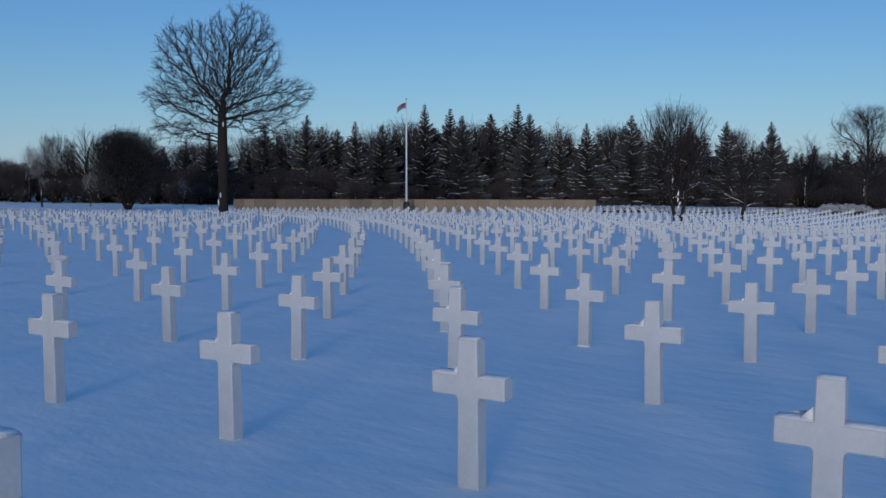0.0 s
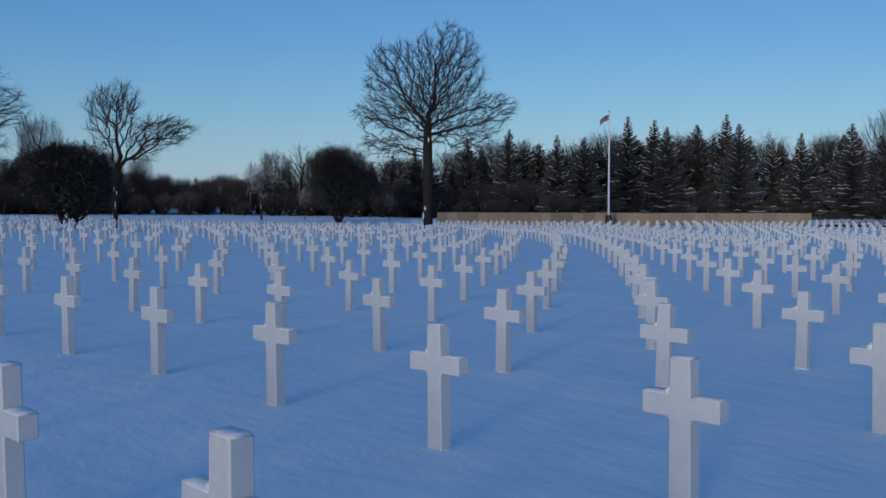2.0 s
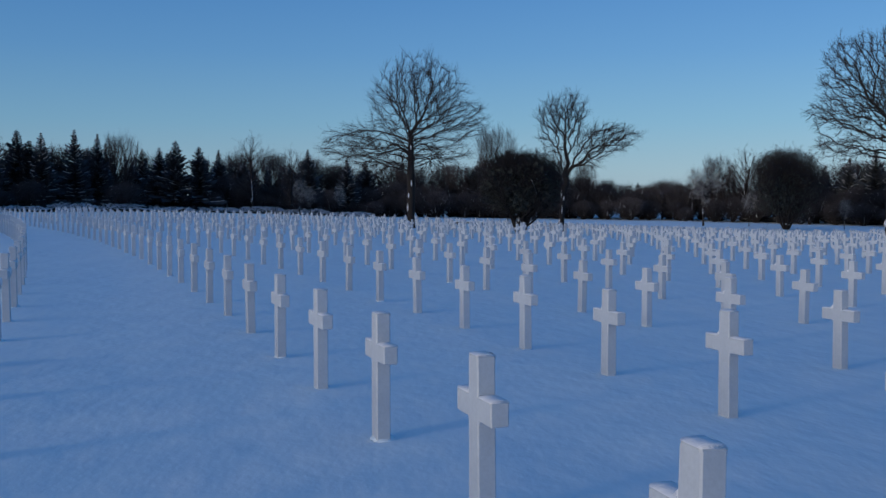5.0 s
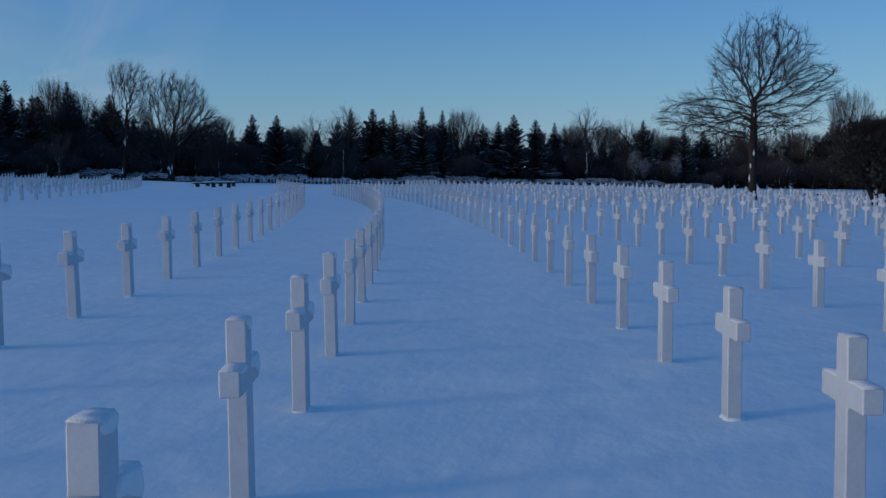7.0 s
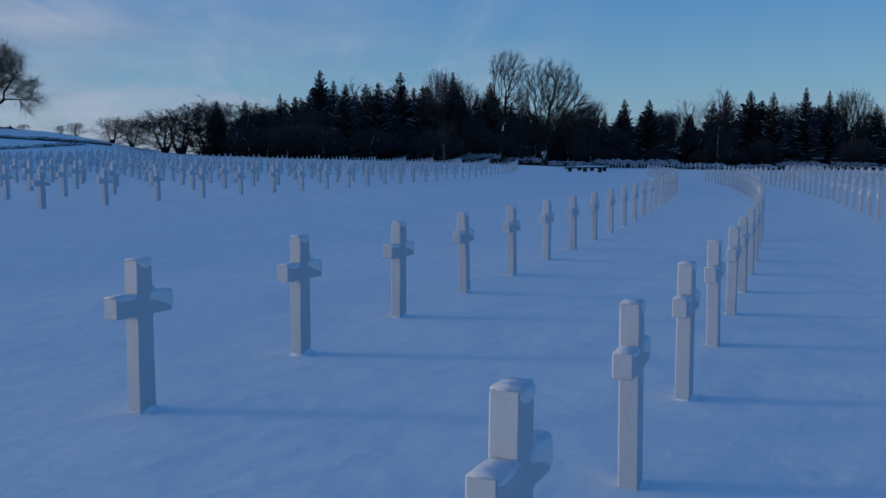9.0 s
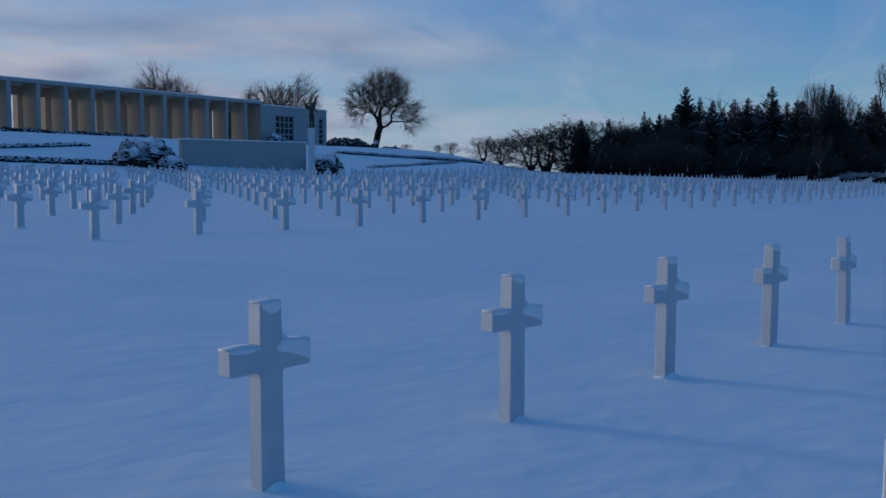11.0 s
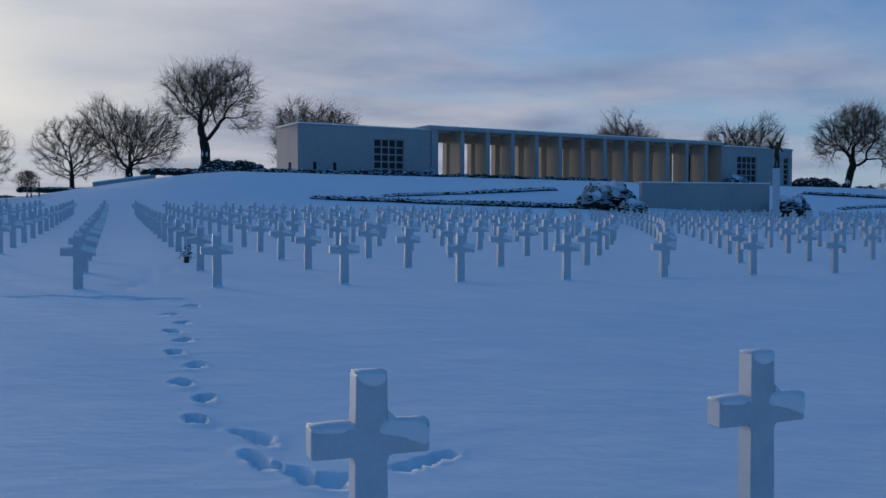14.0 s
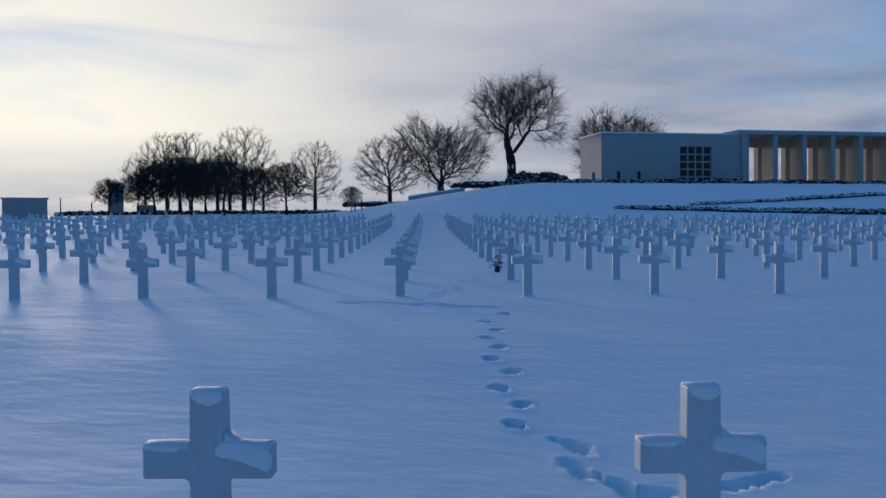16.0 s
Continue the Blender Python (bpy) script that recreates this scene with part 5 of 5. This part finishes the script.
def build_statue():
    x, y = polar(107.85, 82)
    z = gz(x, y) - 0.1
    ped = thing("pedestal", pose(x, y, z, 0, 0, 20), "tall narrow white stone pedestal", "pedestal")
    part("plinth", Shape().box((-0.5, -0.5, 0), (0.5, 0.5, 0.35)), MARBLE, ped)
    part("shaft", Shape().box((-0.27, -0.27, 0.35), (0.27, 0.27, 4.35)), MARBLE, ped)
    part("cap", Shape().box((-0.31, -0.31, 4.35), (0.31, 0.31, 4.46)), MARBLE, ped)
    s = Shape()
    V = Vector
    s.tube([V((0, 0, 0)), V((0, 0, 0.12))], [0.30, 0.26], 10)
    s.tube([V((-0.10, 0, 0.1)), V((-0.09, 0.04, 0.55)), V((-0.07, 0, 1.05))], [0.07, 0.09, 0.14], 8)
    s.tube([V((0.12, 0.06, 0.1)), V((0.12, 0.10, 0.55)), V((0.07, 0, 1.05))], [0.07, 0.09, 0.14], 8)
    s.tube([V((0, 0, 0.95)), V((0, 0, 1.2)), V((0, 0.02, 1.5)), V((0, 0.02, 1.72)), V((0, 0.03, 1.8))], [0.19, 0.17, 0.23, 0.20, 0.08], 10)
    s.tube([V((0, 0.04, 1.78)), V((0, 0.05, 1.86)), V((0, 0.06, 1.98)), V((0, 0.05, 2.07))], [0.07, 0.11, 0.11, 0.04], 9)
    s.tube([V((-0.2, 0.03, 1.66)), V((-0.42, 0.12, 1.45)), V((-0.55, 0.30, 1.55))], [0.08, 0.065, 0.045], 7)
    s.tube([V((0.2, 0.03, 1.66)), V((0.36, 0.08, 1.40)), V((0.30, 0.30, 1.25))], [0.08, 0.065, 0.045], 7)
    for sx, top, out in ((-1, 2.35, 0.62), (1, 2.65, 0.85)):
        for k in range(6):
            t = k / 5
            s.tube([V((sx * 0.10, -0.12, 1.62 - 0.12 * t)), V((sx * (0.28 + 0.1 * t), -0.22, 1.75 - 0.18 * t)), V((sx * (out - 0.30 * t), -0.28, top - 0.75 * t))], [0.06, 0.085, 0.02], 5)
    st = new("winged_statue", s.mesh("winged_statue", BRONZE, True))
    st.matrix_world = pose(x, y, z + 4.46, 0, 0, 75) @ Matrix.Diagonal((1.1, 1.1, 1.05, 1))
    tagged(st, "dark bronze winged statue with raised wings on a pedestal", "statue")


def build_centre_wall():
    a, b = polar(115.4, 92), polar(108.35, 98)
    a, b = Vector((*a, 0)), Vector((*b, 0))
    way = b - a
    z = gz(a.x, a.y) - 0.5
    m = Matrix.Translation((a.x, a.y, z)) @ Matrix.Rotation(math.atan2(way.y, way.x), 4, "Z")
    ob = thing("retaining_wall", m, "pale stone retaining wall with a snowy top in front of the memorial", "wall")
    n, L = 7, way.length
    for i in range(n):
        part("slab", Shape().box((L * i / n + 0.004, -0.6, 0), (L * (i + 1) / n - 0.004, 0.0, 2.60)), STONE, ob)
    part("coping", Shape().box((-0.1, -0.7, 2.60), (L + 0.1, 0.08, 2.72)), COPING, ob)
    part("snow", Shape().box((-0.05, -0.65, 2.72), (L + 0.05, 0.02, 2.82)), SNOW, ob, "strip of snow on the wall")
    ang = math.degrees(math.atan2(way.y, way.x))
    for yaw, dist, ln, dp, h, sd in ((117.2, 88, 3.8, 3.2, 2.6, 31), (118.0, 86.5, 2.4, 2.2, 1.7, 32), (115.8, 85, 2.0, 1.8, 1.4, 33), (107.0, 97, 2.6, 2.2, 2.4, 37)):
        x, y = polar(yaw, dist)
        bush_mass("snowy_shrub", "rounded shrub heavily loaded with snow", "bush", pose(x, y, gz(x, y) - 0.15, 0, 0, ang), ln * 1.15, dp, h, sd, 0.35, 260, flake=1.5, blanket=0.80)


def build_far_wall():
    # the long low limestone wall and the flagpole before it
    a, b = Vector((*polar(12.35, 150), 0)), Vector((*polar(-8.9, 147), 0))
    way = b - a
    ang = math.atan2(way.y, way.x)
    ob = thing("boundary_wall", Matrix.Translation((a.x, a.y, 0)) @ Matrix.Rotation(ang, 4, "Z"), "long low tan limestone wall along the lawn's far edge", "wall")
    n = 34
    L = way.length
    for i in range(n):
        c = a + way * (i + 0.5) / n
        z = gz(c.x, c.y)
        part("slab", Shape().box((L * i / n + 0.015, -0.25, z - 0.3), (L * (i + 1) / n - 0.015, 0.25, z + 1.80)), WALL_STONE, ob)
        part("coping", Shape().box((L * i / n, -0.30, z + 1.80), (L * (i + 1) / n, 0.30, z + 1.90)), WALL_STONE, ob)
    x, y = polar(2.27, 142)
    z = gz(x, y)
    fp = thing("flagpole", pose(x, y, z, 0, 0, 0), "tall white flagpole with a dark base and a small flag", "flagpole")
    part("base", Shape().tube([Vector((0, 0, -0.1)), Vector((0, 0, 1.55)), Vector((0, 0, 1.65))], [0.48, 0.45, 0.22], 10), BRONZE, fp, "dark bronze base")
    part("pole", Shape().tube([Vector((0, 0, 0.3)), Vector((0, 0, 8)), Vector((0, 0, 16.5))], [0.16, 0.13, 0.07], 8), WHITE_PAINT, fp, "", True)
    part("finial", Shape().tube([Vector((0, 0, 16.48)), Vector((0, 0, 16.6)), Vector((0, 0, 16.75))], [0.05, 0.11, 0.02], 8), BRONZE, fp)
    red = material("flag_red", (0.13, 0.035, 0.045), 0.8)
    white = material("flag_white", (0.26, 0.26, 0.28), 0.8)
    navy = material("flag_blue", (0.025, 0.035, 0.11), 0.8)
    flag = None
    def cloth(u0, u1, v0, v1, off=0.0):
        s, n = Shape(), 8
        for side in (0.006 + off, -0.006 - off):
            vs = []
            for i in range(n + 1):
                u = u0 + (u1 - u0) * i / n
                for v in (v0, v1):
                    vs.append((-0.08 - u * 1.15, side + 0.12 * math.sin(u * 5.0 + 0.6), 16.1 - v * 1.3 - 0.55 * u * u - 0.1 * u))
            s.add(vs, [(2 * i, 2 * i + 1, 2 * i + 3, 2 * i + 2) for i in range(n)])
        return s
    for k in range(7):
        p = part("stripe", cloth(0, 1.1, k * 0.085, k * 0.085 + 0.085), red if k % 2 == 0 else white, fp)
    part("canton", cloth(0, 0.45, 0, 0.34, 0.004), navy, fp)


def build_lawn_things():
    def bench(x, y, turn, length):
        ob = thing("lawn_bench", pose(x, y, gz(x, y), 0, 0, turn), "long low dark plank bench on the snowy lawn", "bench", "benches on the lawn")
        for sy in (-0.16, 0.0, 0.16):
            part("plank", Shape().box((-length / 2, sy - 0.07, 0.36), (length / 2, sy + 0.07, 0.50)), PLANK, ob)
        part("snow", Shape().box((-length / 2 + 0.02, -0.22, 0.502), (length / 2 - 0.02, 0.22, 0.57)), SNOW, ob, "snow lying on the planks")
        for sx in (-0.8, 0.0, 0.8):
            part("leg", Shape().box((sx * length / 2 - 0.09, -0.2, -0.1), (sx * length / 2 + 0.09, 0.2, 0.42)), PLANK, ob)
    bench(-94.5, 32.1, 116.5, 5.4)
    bench(-101.2, 35.2, 120.0, 5.2)
    bench(*polar(36.2, 122), 30, 4.2)
    # sheds and posts on the skyline by the lane
    a = polar(168.2, 92)
    ob = thing("service_building", pose(*a, gz(*a) - 0.2, 0, 0, 168), "small flat-roofed grey stone building", "building")
    part("wall", pierced(Shape(), -1.8, 1.8, 0, 1.95, -1.5, 1.5, []), STONE, ob)
    part("roof", Shape().box((-1.9, -1.6, 1.95), (1.9, 1.6, 2.05)), COPING, ob)
    a = polar(163.5, 104)
    ob = thing("stone_pillar", pose(*a, gz(*a) - 0.2, 0, 0, 163), "square grey stone gate pillar", "pillar")
    part("shaft", Shape().box((-0.75, -0.6, 0), (0.75, 0.6, 3.3)), STONE, ob)
    part("cap", Shape().box((-0.8, -0.65, 3.3), (0.8, 0.65, 3.45)), COPING, ob)
    a = polar(161.9, 104)
    ob = thing("stone_pillar", pose(*a, gz(*a) - 0.2, 0, 0, 163), "low square grey stone gate pillar", "pillar")
    part("shaft", Shape().box((-0.9, -0.6, 0), (0.9, 0.6, 1.2)), STONE, ob)
    for yaw, dist, h in ((166.4, 98, 1.9), (164.8, 80, 1.6), (149.6, 92, 1.4), (150.0, 92, 1.5)):
        x, y = polar(yaw, dist)
        ob = thing("post", pose(x, y, gz(x, y) - 0.1), "slender dark wooden post", "post", "posts by the lane")
        part("shaft", Shape().tube([Vector((0, 0, 0)), Vector((0, 0, h))], [0.06, 0.05], 6), PLANK, ob)
    # hedge along the crest of the lawn
    yaw = 146.6
    while yaw < 166:
        p, q = Vector((*polar(yaw, 104), 0)), Vector((*polar(yaw + 4.0, 103), 0))
        mid, way = (p + q) / 2, q - p
        m = Matrix.Translation((mid.x, mid.y, gz(mid.x, mid.y) - 0.1)) @ Matrix.Rotation(math.atan2(way.y, way.x), 4, "Z")
        bush_mass("crest_hedge", "long low dark hedge along the lawn's crest", "hedge", m, way.length + 0.3, 0.9, 0.55, int(yaw), 0.12, 260)
        yaw += 4.0
    # a low parapet down the mound's shoulder
    p, q = Vector((*polar(146.8, 100), 0)), Vector((*polar(143.4, 100), 0))
    way = q - p
    m = Matrix.Translation((p.x, p.y, gz(p.x, p.y) - 0.2)) @ Matrix.Rotation(math.atan2(way.y, way.x), 4, "Z") @ Matrix.Rotation(-math.atan2(gz(q.x, q.y) - gz(p.x, p.y), way.length), 4, "Y")
    ob = thing("parapet", m, "low dark stone parapet with snow on top", "wall")
    part("wall", Shape().box((0, -0.2, 0), (way.length, 0.2, 0.55)), COPING, ob)
    part("snow", Shape().box((0, -0.2, 0.55), (way.length, 0.2, 0.66)), SNOW, ob)
    # snowed-up hedge past the end of the boundary wall
    for yaw, wide, h in ((-9.2, 4.6, 1.25), (-13.8, 4.4, 1.0), (-18.2, 3.0, 1.0), (-21.2, 2.6, 1.75), (-23.8, 4.5, 1.1)):
        p, q = Vector((*polar(yaw, 147), 0)), Vector((*polar(yaw - wide, 147), 0))
        mid, way = (p + q) / 2, q - p
        m = Matrix.Translation((mid.x, mid.y, gz(mid.x, mid.y) - 0.1)) @ Matrix.Rotation(math.atan2(way.y, way.x), 4, "Z")
        bush_mass("snowy_hedge", "low dark hedge loaded with snow along the lawn's edge", "hedge", m, way.length + 0.2, 1.6, h, int(yaw + 60), 0.95, 300)
    # snowed-up brush along the foot of the woods
    for k, yaw in enumerate(np.arange(42.0, 76.0, 2.6)):
        d = float(np.interp(yaw, [40, 55, 68, 78, 86], [182, 170, 152, 139, 130]))
        p, q = Vector((*polar(yaw, d), 0)), Vector((*polar(yaw + 2.6, d), 0))
        mid, way = (p + q) / 2, q - p
        m = Matrix.Translation((mid.x, mid.y, gz(mid.x, mid.y) - 0.1)) @ Matrix.Rotation(math.atan2(way.y, way.x), 4, "Z")
        bush_mass("snowy_brush", "low tangled brush loaded with snow before the woods", "bush", m, way.length, 3.2, 1.0 + 0.7 * math.sin(k * 2.3) ** 2, k + 5, 0.5, 100, flake=1.6)
    # flowers left at a grave
    x, y = -13.68, -17.80
    ob = thing("flower_vase", pose(x, y, gz(x, y)), "dark vase of white flowers beside a grave cross", "flowers")
    part("vase", Shape().tube([Vector((0, 0, -0.05)), Vector((0, 0, 0.06)), Vector((0, 0, 0.15))], [0.045, 0.065, 0.05], 9), BRONZE, ob)
    s, rnd = Shape(), random.Random(3)
    for _ in range(40):
        c = Vector((rnd.gauss(0, 0.08), rnd.gauss(0, 0.08), 0.24 + rnd.gauss(0, 0.07)))
        a, b = [Vector((rnd.gauss(0, 1), rnd.gauss(0, 1), rnd.gauss(0, 1))).normalized() * 0.035 for _ in range(2)]
        s.add([c - a, c + b, c + a, c - b], [(0, 1, 2, 3)])
    leaf = Shape()
    for _ in range(60):
        c = Vector((rnd.gauss(0, 0.10), rnd.gauss(0, 0.10), 0.20 + rnd.gauss(0, 0.09)))
        a, b = [Vector((rnd.gauss(0, 1), rnd.gauss(0, 1), rnd.gauss(0, 1))).normalized() * 0.045 for _ in range(2)]
        leaf.add([c - a, c + b * 0.5, c + a, c - b * 0.5], [(0, 1, 2, 3)])
    part("leaves", leaf, HEDGE, ob, "dark evergreen leaves")
    part("blossom", s, CAP, ob, "white blossoms dusted with snow")


CLEAR = [(*polar(12.9, 97), 1.2), (*polar(12.9, 93), 1.6), (*polar(12.9, 89), 1.4), (*polar(30.3, 97), 1.2), (*polar(39.7, 98), 1.3), (*polar(39.7, 94), 1.8), (*polar(39.8, 90), 1.4), (*polar(39.9, 86), 1.2), (*polar(36.2, 122), 2.5), (*polar(33.2, 86), 2.0), (*polar(346.7, 115), 1.0), (*polar(342.8, 122), 1.0), (*polar(107.85, 82), 1.5), (-101.2, 35.2, 4.5), (-94.5, 32.1, 4.5), (*polar(18.2, 158), 6.0)]
build_statue()
build_centre_wall()
build_far_wall()
build_lawn_things()
build_crosses()
